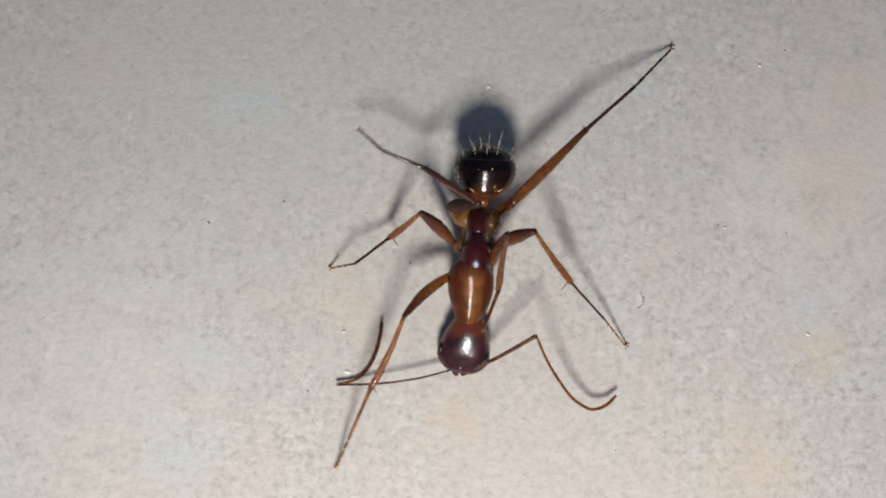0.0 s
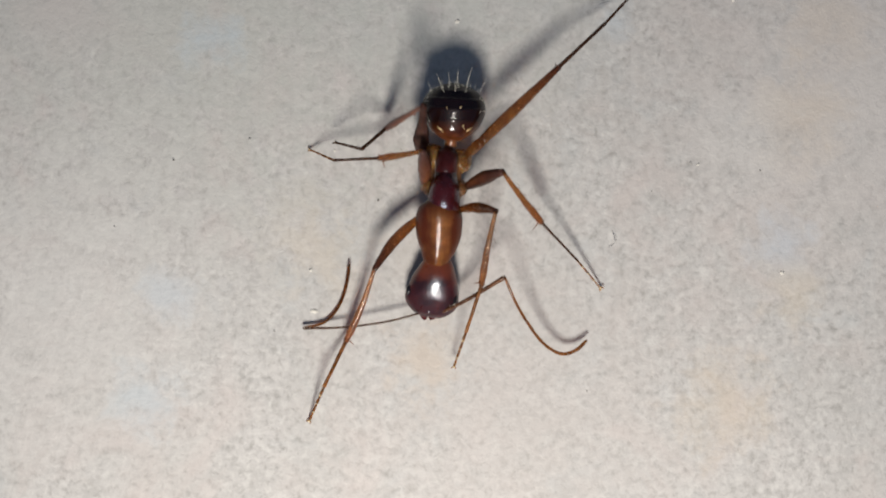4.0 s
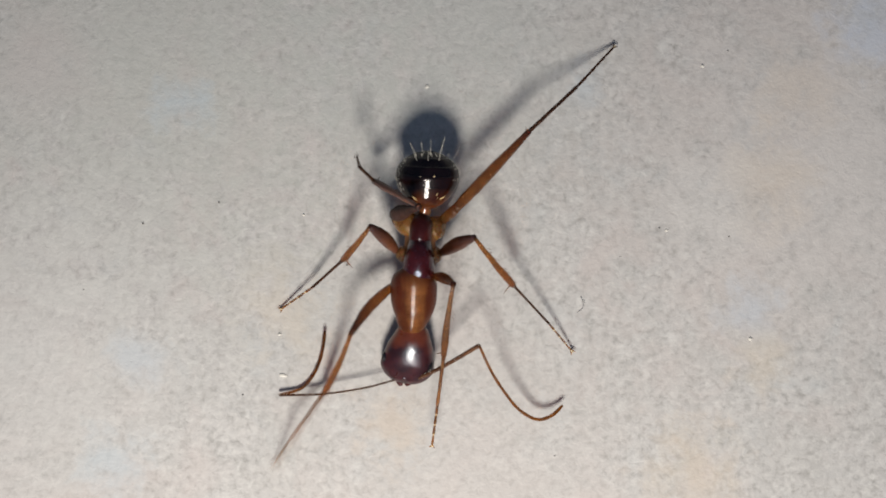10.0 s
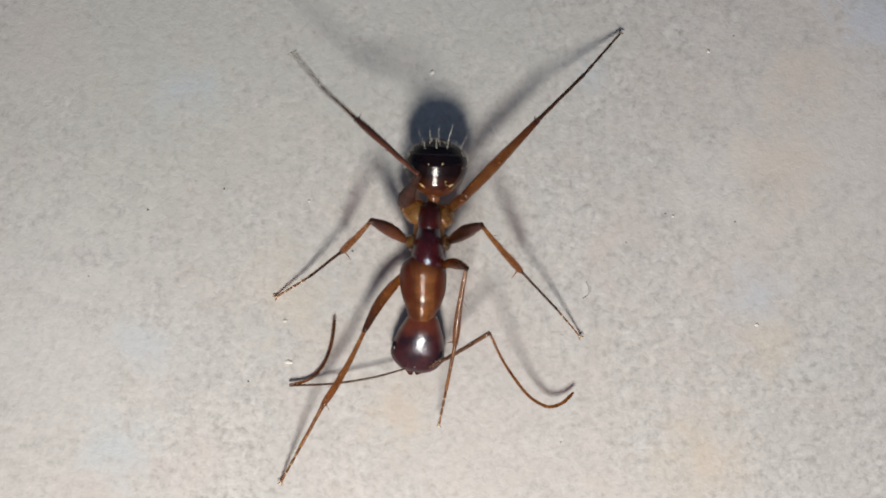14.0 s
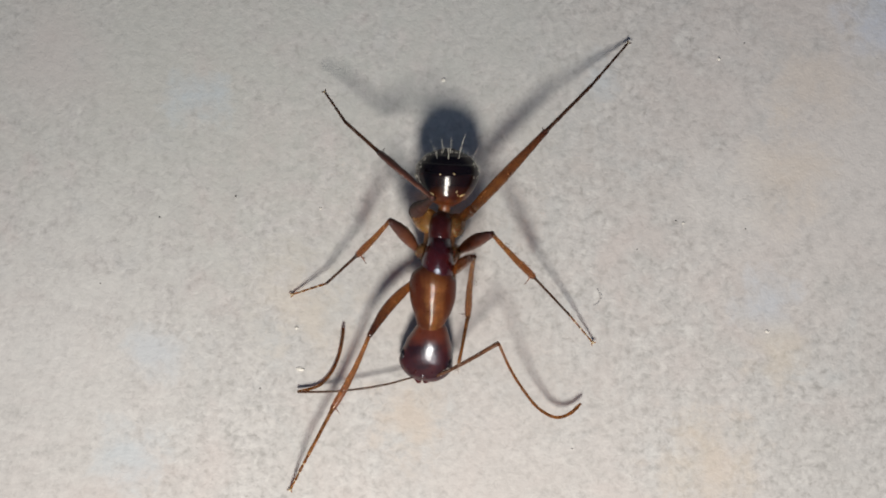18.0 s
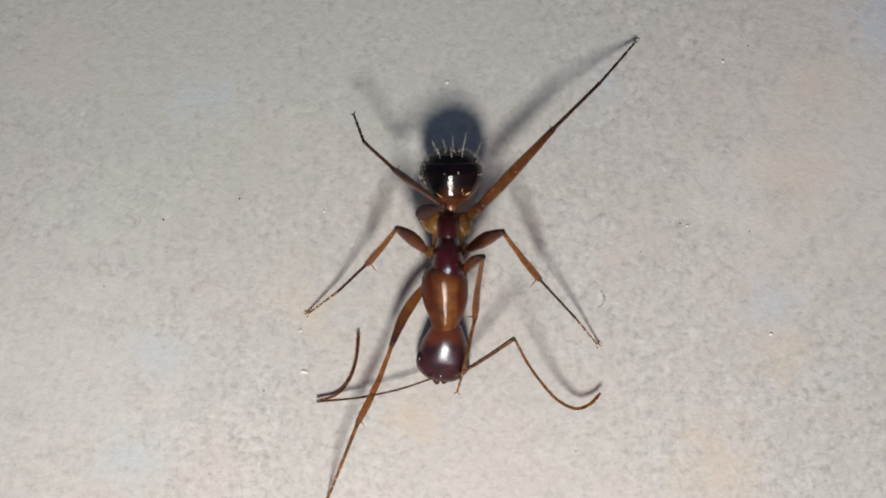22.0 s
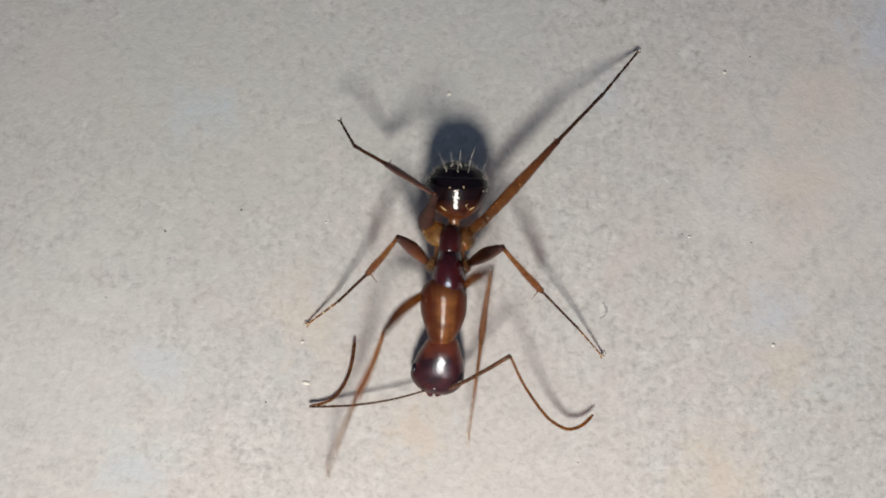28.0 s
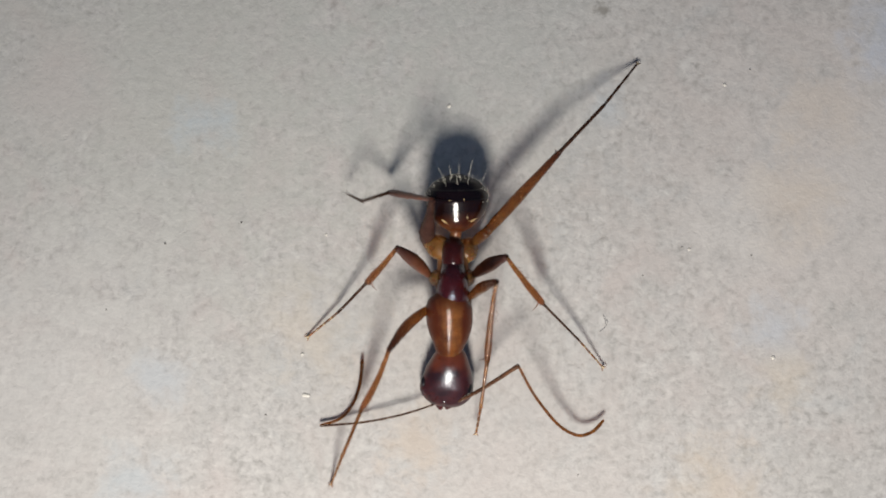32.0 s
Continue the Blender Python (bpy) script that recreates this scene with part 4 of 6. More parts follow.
    kick("fore_b", [
        (0, 67.4, 62.1, -96.7, -46.2, -112.9, 31.9, 67.1, -70.5), (0.2, 68.5, 63.5, -99, -40.5, -110, 11.8, 70, -49.1),
        (0.5, 54.6, 54.2, -105.7, -31.8, -117.9, 8.4, 62.1, -50.1), (0.8, 69.1, 62.2, -93.3, -42.9, -118.1, 27.4, 61.9, -70.5),
        (1, 69.5, 58.2, -90.8, -40.4, -112, 30.8, 68, -84.2), (1.2, 61.4, 62.2, -98.4, -33.8, -112.3, 8, 67.7, -56),
        (1.5, 56.1, 64.8, -98.6, -26.8, -122.3, 0.9, 57.7, -65.7), (1.8, 52.6, 78.1, -91.8, -34.2, -99.2, 5.4, 80.8, -67.2),
        (2, 4.3, 77.1, -94, -23.1, -95.2, -26.1, -95.2, -36.5), (2.2, -16.4, 75.4, -96.8, -33.5, -99, -8.5, -99, -15.2),
        (2.5, -20.7, 75.4, -95.6, -28, -100.8, -16.8, -100.8, -23.5), (2.8, -11.2, 63.5, -100.5, -31.6, -104, -17.1, -104, -27.7),
        (3, -13.2, 73.5, -99.6, -27.4, -99.3, -23.9, -99.3, -34.1), (3.2, -36, 74, -99.2, -24.9, -98.8, -18.8, -98.8, -45.4),
        (3.5, -9.3, 79.3, -95.3, -26.2, -99, -23.4, -99, -39.6), (3.8, -28.3, 77.8, -94.9, -25.9, -100.2, -7.3, -100.2, -65.1),
        (4, -5.3, 64.7, -99.6, -29.4, -107.4, -13.1, -107.4, -37), (4.2, -32.7, 73.4, -95, -27.4, -103.7, -8.1, -103.7, -55.6),
        (4.5, 20, 64.6, -98.9, -38, -108.2, 4.6, -108.2, -44.5), (5, -5.3, 64.7, -99.6, -29.4, -107.4, -13.1, -107.4, -37),
        (5.5, -9.3, 79.3, -95.3, -26.2, -99, -23.4, -99, -39.6), (6, 20, 72.6, -93.9, -48.4, -104.6, 30.6, -104.6, -82.5),
        (6.5, 21.6, 81.1, -90.6, -55.3, -108.5, 22.6, -108.5, -53), (6.8, 48.7, 86.4, -81.2, -56.2, -107.7, 21.9, -107.7, -51.9),
        (6.9, 13.5, 81.2, -86.8, -55.3, -106.6, 30.1, -106.6, -66.2), (6.967, 16.5, 78.6, -89.2, -53.3, -106, 30.3, -106.4, -71.1),
        (7, 20, 72.6, -93.9, -48.4, -104.6, 30.6, -104.6, -82.5), (7.033, 18.1, 74.8, -93, -46.8, -103.5, 23.5, -103.2, -69.9),
        (7.1, 17.1, 75.7, -92.6, -46.1, -103, 20.5, -103, -64.5), (7.2, 12.2, 75.9, -94.8, -42.8, -102.1, 2.7, -102.1, -41.9),
        (7.5, -11.6, 76.3, -97, -28.2, -99.1, -21, -99.1, -27.7), (7.8, 14.2, 62.1, -105.9, -33.7, -102.9, -4.7, -102.9, -37.5),
        (8, 22, 59.1, -106.3, -29.3, -105.3, -1, -105.3, -47.9), (8.2, 32, 65.5, -113.4, -56.2, -102.1, 46.2, 77.9, -86.2),
        (8.5, 57.2, 63.6, -96.6, -40.5, -109, 25.1, 71, -77.5), (8.8, 61.2, 52.3, -102.4, -33.3, -105.1, 26.6, 74.9, -88.9),
        (9, 67.9, 61.5, -93, -45.8, -113.7, 33.3, 66.3, -74.3), (9.2, 56.9, 61.5, -93, -49.4, -100.8, 40.7, 79.2, -85.2),
        (9.5, 5.5, 79.3, -87.3, -28.9, -100.2, -1.3, -100.2, -70.5), (9.8, -5.6, 76.4, -96.9, -31, -96.2, -10.6, -96.2, -17.3),
        (9.9, -11.3, 76.1, -97.2, -30.9, -96.7, -11.2, -96.7, -20.9), (10, -16.7, 75.7, -97.4, -30.8, -97.2, -10.7, -97.2, -25.7),
        (10.1, -16.9, 76.1, -96.5, -25.5, -96.9, -21, -96.9, -27.7), (10.2, -27.4, 74.9, -96.4, -25.2, -96.7, -18.8, -96.7, -35),
        (10.5, 36.2, 60.7, -99.1, -30.2, -105.3, -0.9, -105.3, -47.9), (10.8, -18, 73.3, -98.3, -24.7, -100.9, -19.8, -100.9, -29.3),
        (11, -18.5, 72.4, -99.9, -32.6, -101.4, -14.6, -101.4, -21.3), (11.2, -12.3, 73.4, -97.3, -27.4, -101.4, -18.8, -101.4, -25.5),
        (11.5, 16.3, 65.2, -96.3, -32.5, -108.6, -14, -108.6, -31.1), (11.8, 49.7, 61.9, -105.9, -33.6, -102.6, 3.2, -102.6, -48.2),
        (12, 40.7, 58.8, -102.8, -26.4, -112.3, 0.6, -112.3, -56.9), (12.2, 49, 60.7, -96.6, -30.2, -109.8, 8.4, -109.8, -64.8),
        (12.5, 50.9, 65.9, -94.6, -27.2, -97.4, 5, -97.4, -79.5), (12.8, 20.6, 72.4, -95.8, -52.1, -100.8, -3.8, -100.8, -10.5),
        (13, 15, 73.7, -100.9, -27.5, -99.6, -21.2, -99.6, -32.3), (13.2, 54.6, 61.6, -95.3, -27.9, -102.3, -14.8, -102.3, -34.9),
        (13.5, 54.1, 64.5, -95.1, -24, -97.1, -0.2, -97.1, -74), (13.8, -8.3, 73.9, -96.2, -24.9, -101.1, -24.4, -101.1, -38.5),
        (14, -6.2, 74.1, -98.6, -24.9, -101.2, -22.3, -101.2, -35.9), (14.2, -17.9, 76.1, -97.3, -25.5, -102.5, -15.3, -102.5, -50.3),
        (14.5, -2.1, 76.4, -95.5, -31, -102.3, -21, -102.3, -27.7), (15, -6.2, 74.1, -98.6, -24.9, -101.2, -22.3, -101.2, -35.9),
        (15.5, -7.7, 63.8, -98.7, -31.8, -104.4, -14.6, -104.4, -21.6), (16, 16, 66.1, -95.8, -24.7, -102, -23.1, -102, -29.8),
        (16.5, 16, 66.1, -95.8, -24.7, -102, -23.1, -102, -29.8), (16.8, -2.3, 65.2, -102, -29.6, -100.7, -12.6, -100.7, -19.3),
        (17, -7.7, 63.8, -98.7, -31.8, -104.4, -14.6, -104.4, -21.6), (17.2, 22.5, 73.7, -96.1, -24.8, -100.8, -24.6, -100.8, -38.2),
        (17.5, 52.6, 59.6, -101.9, -29.5, -104.9, -2.9, -104.9, -45), (17.8, 46.8, 66.1, -98.6, -35.7, -119.2, 4.8, 60.8, -50.6),
        (18, 44, 70.7, -94.1, -44.1, -101.4, 25.7, -101.4, -80.2), (18.2, -6.8, 74.4, -99.3, -22.4, -100.5, -22, -100.5, -46.7),
        (18.5, 48.2, 69.2, -96.2, -40.2, -105.5, 6, -105.5, -46.4), (18.8, 54.8, 63.8, -97, -34.6, -105.1, -5.3, -105.1, -36.7),
        (19, 42.6, 69.9, -101.9, -50.8, -107.6, 16.5, -107.6, -44.3), (19.2, 63.6, 61.5, -98.6, -39.4, -106.5, 11.1, 73.5, -48.1),
        (19.5, 62.9, 63.6, -96.3, -40.6, -104.4, 23.4, 75.6, -71.5), (19.8, 60.3, 62.4, -95.1, -36.8, -100.3, 15.4, 79.7, -62.4),
        (20, 55.8, 63.2, -98.9, -40.3, -112.3, 25.2, 67.7, -77.8), (20.2, 61.2, 63.8, -97.6, -40.6, -103.2, 16.3, 76.8, -56.4),
        (20.5, 64.4, 63.3, -93, -47, -96.2, 34.2, -96.2, -77.2), (20.8, -48.4, 62.6, -102.5, -25.7, -98.1, 0.6, -98.1, -65),
        (21, 21.5, 61.9, -106.8, -28.1, -103.2, -15.2, -103.2, -29.8), (21.2, 37.5, 61.7, -105.6, -36.4, -102.5, 2.6, -102.5, -41.8),
        (21.5, 43.2, 69.7, -98.4, -34.5, -102.9, 6.7, -102.9, -61.1), (21.8, 49.8, 67.7, -98.5, -33.6, -105.8, 3.3, -105.8, -54.6),
        (22, 40.9, 72.8, -99.8, -41.7, -106.6, 10.9, -106.6, -54.1), (22.2, 48.3, 65.9, -97.8, -35.7, -108.8, 5, -108.8, -50.9),
        (22.5, 51.9, 64.6, -97.1, -29.4, -109.4, 9.8, 70.6, -86.4), (22.8, 51.2, 71.8, -93.6, -24.2, -96.9, -10.7, -96.9, -21.4),
        (23, -51.5, 67, -95.6, -27.8, -98.2, -10.5, -98.2, -17.3), (23.2, -54.3, 61.8, -97.5, -25.3, -97.4, -17.9, -97.4, -31.4),
        (23.5, -51.8, 63.8, -98.9, -26.3, -96, -20.8, -96, -32.8), (23.8, -54, 61.6, -97, -25.2, -99.4, -14.2, -99.4, -40.6),
        (24, -48.8, 61.1, -99.4, -25, -100.8, -23, -100.8, -29.8), (24.2, -54.8, 61.6, -97.8, -25.3, -100.5, -14.4, -100.5, -40.4),
        (24.5, -54.2, 62.4, -98.6, -25.6, -99.6, -15.9, -99.6, -38.5), (24.8, -49.2, 60.6, -98.7, -24.7, -101.1, -11.4, -101.1, -44.3),
        (25, -49.7, 60.9, -99.9, -24.9, -99, -13.6, -99, -41.4), (25.2, -38.7, 60.7, -97.8, -24.8, -104.4, -23.1, -104.4, -29.8),
        (25.5, -38.7, 61.7, -100.7, -25.3, -101.8, -23.3, -101.8, -30), (26, -49.7, 60.9, -99.9, -24.9, -99, -13.6, -99, -41.4),
        (26.5, 40.9, 72.8, -99.8, -41.7, -106.6, 10.9, -106.6, -54.1), (27, 51.9, 64.6, -97.1, -29.4, -109.4, 9.8, 70.6, -86.4),
        (27.5, 54.9, 63, -98.5, -34.2, -107.2, 6.7, -107.2, -53.8), (27.8, 61.2, 62.3, -92.9, -28.3, -104.7, 1.2, -104.7, -58),
        (27.9, 46.7, 63.8, -96.9, -29, -100.5, -13.7, -100.5, -36.2), (27.967, 43.6, 64.6, -97.1, -29.4, -99.7, -11.6, -99.6, -29.4),
        (28, 35.7, 66.3, -97.6, -30.2, -97.9, -6.6, -97.9, -13.3), (28.033, 5, 72.9, -97, -26.4, -97.9, -12.3, -97.9, -19),
        (28.1, -13.2, 73.6, -96.8, -24.8, -97.9, -14.7, -97.9, -21.4), (28.2, -56.7, 62.1, -97.9, -20.3, -97.9, -16.5, -97.9, -28.4),
        (28.5, -56.1, 61.9, -96.8, -20.2, -101.1, -21, -101.1, -27.8), (28.8, -55.8, 65, -94.8, -24.2, -99.5, -21.1, -99.5, -27.8),
        (29, -60.3, 62.4, -95.2, -23, -99.4, -17.9, -99.4, -31.3), (29.2, -53.8, 62.8, -97.4, -23.2, -101.1, -15.4, -101.1, -34.2),
        (29.5, -54.9, 61.6, -96.4, -22.6, -101.9, -25.4, -101.9, -32.1), (29.8, -7.8, 71, -98.4, -26.6, -98.5, -23.8, -98.5, -34.2),
        (29.967, 0.7, 69.9, -97.6, -26, -99.7, -21.7, -99.8, -31), (30, 16.8, 66.1, -95.9, -24.7, -102.4, -16.8, -102.4, -23.5),
        (30.033, -4.6, 70, -98.3, -24.1, -98, -17.9, -98.4, -39.4), (30.2, -15.6, 70.7, -99.3, -23.9, -96.1, -18.3, -96.1, -46.1),
        (30.5, -25.7, 73.3, -97.9, -41.9, -100.4, -0.5, -100.4, -7.3), (30.8, -31.9, 70.5, -99.3, -29.1, -99.5, -15.2, -99.5, -29.7),
        (30.9, -26.4, 71.2, -97.4, -29.4, -100.7, -16.8, -100.7, -23.5), (31, -35.1, 72.1, -97.2, -35.4, -99.3, -12.7, -99.3, -19.4),
        (31.1, -24.4, 66.1, -98.4, -38.8, -103.3, -8.5, -103.3, -15.2), (31.2, -16.4, 62.7, -97.6, -28.5, -106.5, -16.7, -106.5, -23.5),
        (31.5, -24.4, 74.4, -96.6, -33.2, -99.7, -11.5, -99.7, -24.9), (31.8, 22.3, 59.3, -104, -29.4, -104.7, -17.8, -104.7, -26.9),
        (32, 34.2, 66.8, -99, -19.8, -100.2, -19.3, -100.2, -50.6),
    ])
    kick("mid_a", [
        (0, 136.9, 46.4, -143.1, -49.3, -142.4, 17.6, -169.3, -48.5), (0.2, 140, 47.8, -144.6, -51.3, -142.9, 16.6, -169.6, -46.6),
        (0.5, 143.6, 49, -146.1, -53.7, -142.9, 17.5, -169.3, -46.6), (0.8, 142.6, 47.4, -141.9, -52, -140.1, 20.1, -166.8, -50.2),
        (1, 139.9, 48.6, -140.8, -52.3, -143.4, 14.5, -169.7, -43.4), (1.2, 140.4, 52.5, -146.6, -58.3, -145.2, 9.7, -170.5, -35.7),
        (1.5, 138.2, 48.7, -141.5, -52.9, -144.8, 16.2, -170.9, -45.2), (1.8, 138, 48.6, -142.8, -52.4, -144.3, 15.3, -170.5, -44.5),
        (2, 145.3, 48.6, -145.1, -53.6, -140.4, 19.2, -166.9, -48.7), (2.2, 149, 50.7, -142.9, -57.4, -145, 18.7, -170.9, -46.6),
        (2.5, 147.8, 51.4, -141.7, -58.2, -146.9, 17.2, -172.7, -44.5), (2.8, 144.1, 51.3, -146.9, -57.5, -144.8, 15.7, -170.5, -43),
        (3, 144.4, 49.4, -143.2, -54.2, -145.5, 16.9, -171.8, -45.7), (3.2, 148.3, 49.5, -138.8, -54.3, -146.3, 16.9, -172.5, -45.7),
        (3.5, 149.5, 47.5, -142, -53.9, -149.1, 25.5, -176.3, -56.1), (3.8, 135.6, 47.3, -151.2, -50.7, -145.4, 17.6, -171.6, -48),
        (4, 91, 62.2, -174.4, -45, -177.5, -4.3, 154.6, -44), (4.2, 114.2, 63.4, -163.5, -44.1, -158.6, -16.9, 176.8, -29.6),
        (4.5, 147, 52.9, -145.6, -42.6, -145.1, -21.3, -151, -15.2), (5, 169.7, 35.3, -148, -9.9, -132.6, -13.4, -159.5, -54.4),
        (5.5, 137.8, 59, -131.4, -39.4, -145.1, -27.2, -151.3, -18.7), (6, 150.8, 53.9, -140.5, -25.4, -129.8, -9.7, -165, -61.7),
        (6.5, 169.7, 35.3, -148, -9.9, -132.6, -13.4, -159.5, -54.4), (6.8, 113.5, 70.1, -162, -39.5, -163.4, -0.9, 150.9, -73.1),
        (6.9, 124.1, 66.5, -148.2, -39.6, -147.3, -7.7, -176.8, -52), (7, 137.2, 59.3, -131.8, -39, -145, -26.1, -151.5, -20.5),
        (7.1, 134.8, 54.3, -129.3, -34.8, -137.3, -25.8, -157.1, -21.8), (7.2, 131.8, 50.3, -128.4, -29.2, -135.9, -24.4, -157.5, -27.2),
        (7.5, 150.7, 53.9, -140.5, -25.3, -129.8, -9.9, -164.9, -61.6), (7.8, 139.1, 61, -136.9, -40.3, -137.4, -25.1, -157.8, -22.1),
        (8, 137.1, 58.3, -135.2, -39, -141.8, -27.1, -147.9, -18.7), (8.2, 125.2, 54.3, -132.4, -37.9, -142.3, -25.6, -148.5, -17.7),
        (8.5, 139.1, 59.5, -137.7, -43.2, -144.3, -25.1, -150.6, -17), (8.8, 135.2, 57.5, -140.2, -38.7, -141, -26.9, -147.3, -18.6),
        (9, 108.6, 55.7, -141.3, -38.4, -139.1, -3.5, -168.3, -47.7), (9.2, 126.9, 61.6, -124.8, -32.9, -144.4, -32.3, -151.5, -24.2),
        (9.5, 124.9, 61.7, -129.3, -41.5, -141.2, -26.2, -147.7, -19.1), (9.8, 130.6, 56.4, -131.1, -40.5, -137, -24.6, -145.6, -17.7),
        (9.9, 134.4, 57.3, -132.1, -44.7, -135.2, -22.4, -148.4, -16.3), (10, 133.8, 57.5, -132.3, -45, -139.1, -22.6, -145.6, -15.9),
        (10.1, 136, 57.9, -127.9, -45.4, -139.7, -22.4, -149.6, -16), (10.2, 138.7, 58.2, -123.4, -45.7, -140.4, -22.3, -153.4, -16.2),
        (10.5, 124.4, 52, -124, -39.2, -138.9, -22.8, -145.1, -16.5), (10.8, 133.5, 58.8, -136.4, -49.7, -141.8, -18, -163.8, -17.6),
        (11, 139.6, 56, -139.8, -49.6, -135.6, -8.3, -161.7, -26.5), (11.2, 140.1, 58.6, -130.3, -50.7, -144.6, 0.7, -171.9, -39.4),
        (11.5, 132.7, 52, -132.1, -47.5, -134.6, -14.3, -159.1, -17.6), (11.8, 142.2, 58.6, -134.6, -46.2, -142.9, 1, -171.2, -46),
        (12, 140, 54.9, -142.2, -50, -138.2, 1.2, -164.6, -36.6), (12.2, 141.1, 55.2, -137.2, -51.9, -140.9, 5.6, -167.7, -40.8),
        (12.5, 130.8, 53.7, -136.3, -43.2, -137.1, -4.5, -164.1, -36.4), (12.8, 140.6, 56.3, -134.3, -52.1, -140.7, -0.3, -167.1, -33.9),
        (13, 142.2, 52.2, -137.5, -47.5, -139, 6.8, -166.3, -44.3), (13.2, 122.4, 67.8, -160.9, -42.8, -177.3, 5.1, 117.5, -79.1),
        (13.5, 145.4, 56.5, -134.2, -38.1, -144.6, -26.2, -151.2, -19), (13.8, 140.5, 57.5, -139.5, -45.4, -141.5, -22.2, -147.8, -15.8),
        (14, 147.9, 55, -137.6, -45.8, -143.5, -20.4, -149.8, -14.8), (14.2, 147.5, 55.9, -134.4, -47, -146.2, -20.4, -152.7, -14.6),
        (14.5, 147.9, 53, -128.7, -46.7, -148.2, -18.8, -154.7, -13.7), (15.5, 148, 54.9, -137.6, -45.9, -143.4, -20.4, -149.8, -14.7),
        (16.5, 136.2, 59.2, -138.9, -45.6, -141.6, -19.9, -163.9, -20.3), (16.8, 138.8, 56.6, -133.8, -52.1, -144.4, -17.7, -159.3, -13.4),
        (17, 134.1, 50.5, -133.2, -40.1, -133.9, -19.4, -157.9, -18.7), (17.2, 135, 54.9, -130.5, -49.9, -146.7, -18.2, -153.5, -13.3),
        (17.5, 132.9, 56.7, -134, -45.8, -139.6, -15.9, -165.5, -22.5), (17.8, 137, 58.5, -134.2, -49.6, -142.1, -18.7, -163.5, -16.6),
        (18, 131.3, 55, -135.1, -39.9, -138, -19.6, -161.8, -23.5), (18.2, 132, 58.1, -131.1, -45.3, -142, -21.7, -162.5, -17.3),
        (18.5, 135.3, 58.2, -135.8, -39.1, -138.8, -17.8, -164.6, -29.9), (18.8, 133.8, 54.4, -126.7, -45, -144.9, -20.5, -162.1, -15.2),
        (19, 135, 54.4, -137.8, -46.7, -136.7, -17.5, -161, -17.5), (19.2, 135.9, 56, -134.3, -45.2, -141.2, -18.4, -164.9, -19.5),
        (19.5, 115, 64.8, -145.7, -28.8, -147.1, -29.4, -173.4, -37.2), (19.8, 138, 49.6, -134.5, -39.1, -141.6, -21.3, -147.9, -15.7),
        (20, 147.4, 53.5, -139.1, -38.3, -142.7, -24.6, -149.2, -17.4), (20.2, 147.7, 53.3, -136.4, -40.6, -144.3, -22.8, -152.1, -16.4),
        (20.5, 140.2, 50.4, -137.1, -34.6, -137.2, -23.3, -157.3, -20.5), (20.8, 142.8, 53.9, -134.4, -44.6, -146.9, -20.6, -153.5, -14.9),
        (21, 142.8, 53.6, -139.9, -41.2, -144.4, -22.7, -150.9, -16.2), (21.2, 138.5, 61.7, -144.4, -46.9, -138.2, 8.8, -172.2, -63.9),
        (21.5, 132.4, 54.1, -119.7, -41.4, -140.4, -22.3, -146.9, -16.5), (21.8, 142.6, 61.9, -134.9, -49.6, -141.2, -22, -147.8, -15.5),
        (22, 136.6, 57.4, -135.4, -41.7, -141.1, -24.5, -147.5, -17.3), (22.2, 134.4, 56.4, -127, -40.7, -145.4, -24.4, -151.9, -17.5),
        (22.5, 127.2, 49.3, -124.1, -36.1, -142.4, -23.1, -148.8, -16.9), (22.8, 139.4, 57, -129.2, -44.5, -144.9, -22.5, -151.5, -15.9),
        (23, 135.1, 57.5, -136.1, -41.9, -141.9, -24.4, -148.4, -17.3), (23.2, 133.8, 54.8, -130.8, -42.2, -143.6, -22.7, -150.2, -16.2),
        (23.5, 137.2, 57, -131.4, -44.5, -143.3, -22.5, -149.9, -15.9), (23.8, 137.5, 57, -131, -44.5, -143.7, -22.5, -150.2, -15.9),
        (24, 131.9, 51.8, -134, -39, -140.1, -22.9, -146.6, -16.4), (24.2, 139.1, 56.3, -132.4, -43.8, -144.6, -22.6, -151.2, -16),
        (24.5, 138.6, 56.5, -132.5, -43.9, -145.1, -22.7, -151.7, -15.9), (24.8, 139.2, 56.7, -130.9, -44.2, -144.5, -22.6, -151.2, -15.9),
        (25, 131, 50.1, -130.6, -37.1, -140.2, -23, -146.5, -16.7), (25.2, 137.6, 56.7, -132.2, -44.3, -144.3, -22.5, -150.8, -15.9),
        (25.5, 134.8, 56.5, -136.1, -44.1, -145.2, -22.5, -151.8, -15.9), (26.5, 131, 50, -130.6, -37, -140.2, -23, -146.5, -16.7),
        (27.5, 138.8, 53, -129.1, -43.5, -141.7, -20.9, -148.3, -14.9), (27.8, 138.7, 55.6, -130.8, -46.7, -140.5, -20.5, -147.1, -14.5),
        (27.9, 138.5, 56.4, -132.6, -44.1, -139, -22.5, -145.6, -15.8), (28, 136.3, 55.2, -131.8, -39.8, -137.5, -24.5, -144.1, -17.3),
        (28.1, 138, 54, -131, -41.3, -138, -22.7, -144.6, -16.3), (28.2, 139.5, 49.9, -127.1, -42.3, -138.6, -19.4, -145.1, -14.4),
        (28.5, 139.5, 55.5, -130.3, -46.6, -140.9, -20.5, -147.7, -14.5), (28.8, 145.2, 54.4, -130.4, -45, -134, -20.4, -154.1, -15.3),
        (29, 135.2, 48.6, -129.7, -38, -136.5, -21.6, -142.9, -15.6), (29.2, 146, 54.6, -128.1, -45.4, -142.3, -20.7, -149, -14.7),
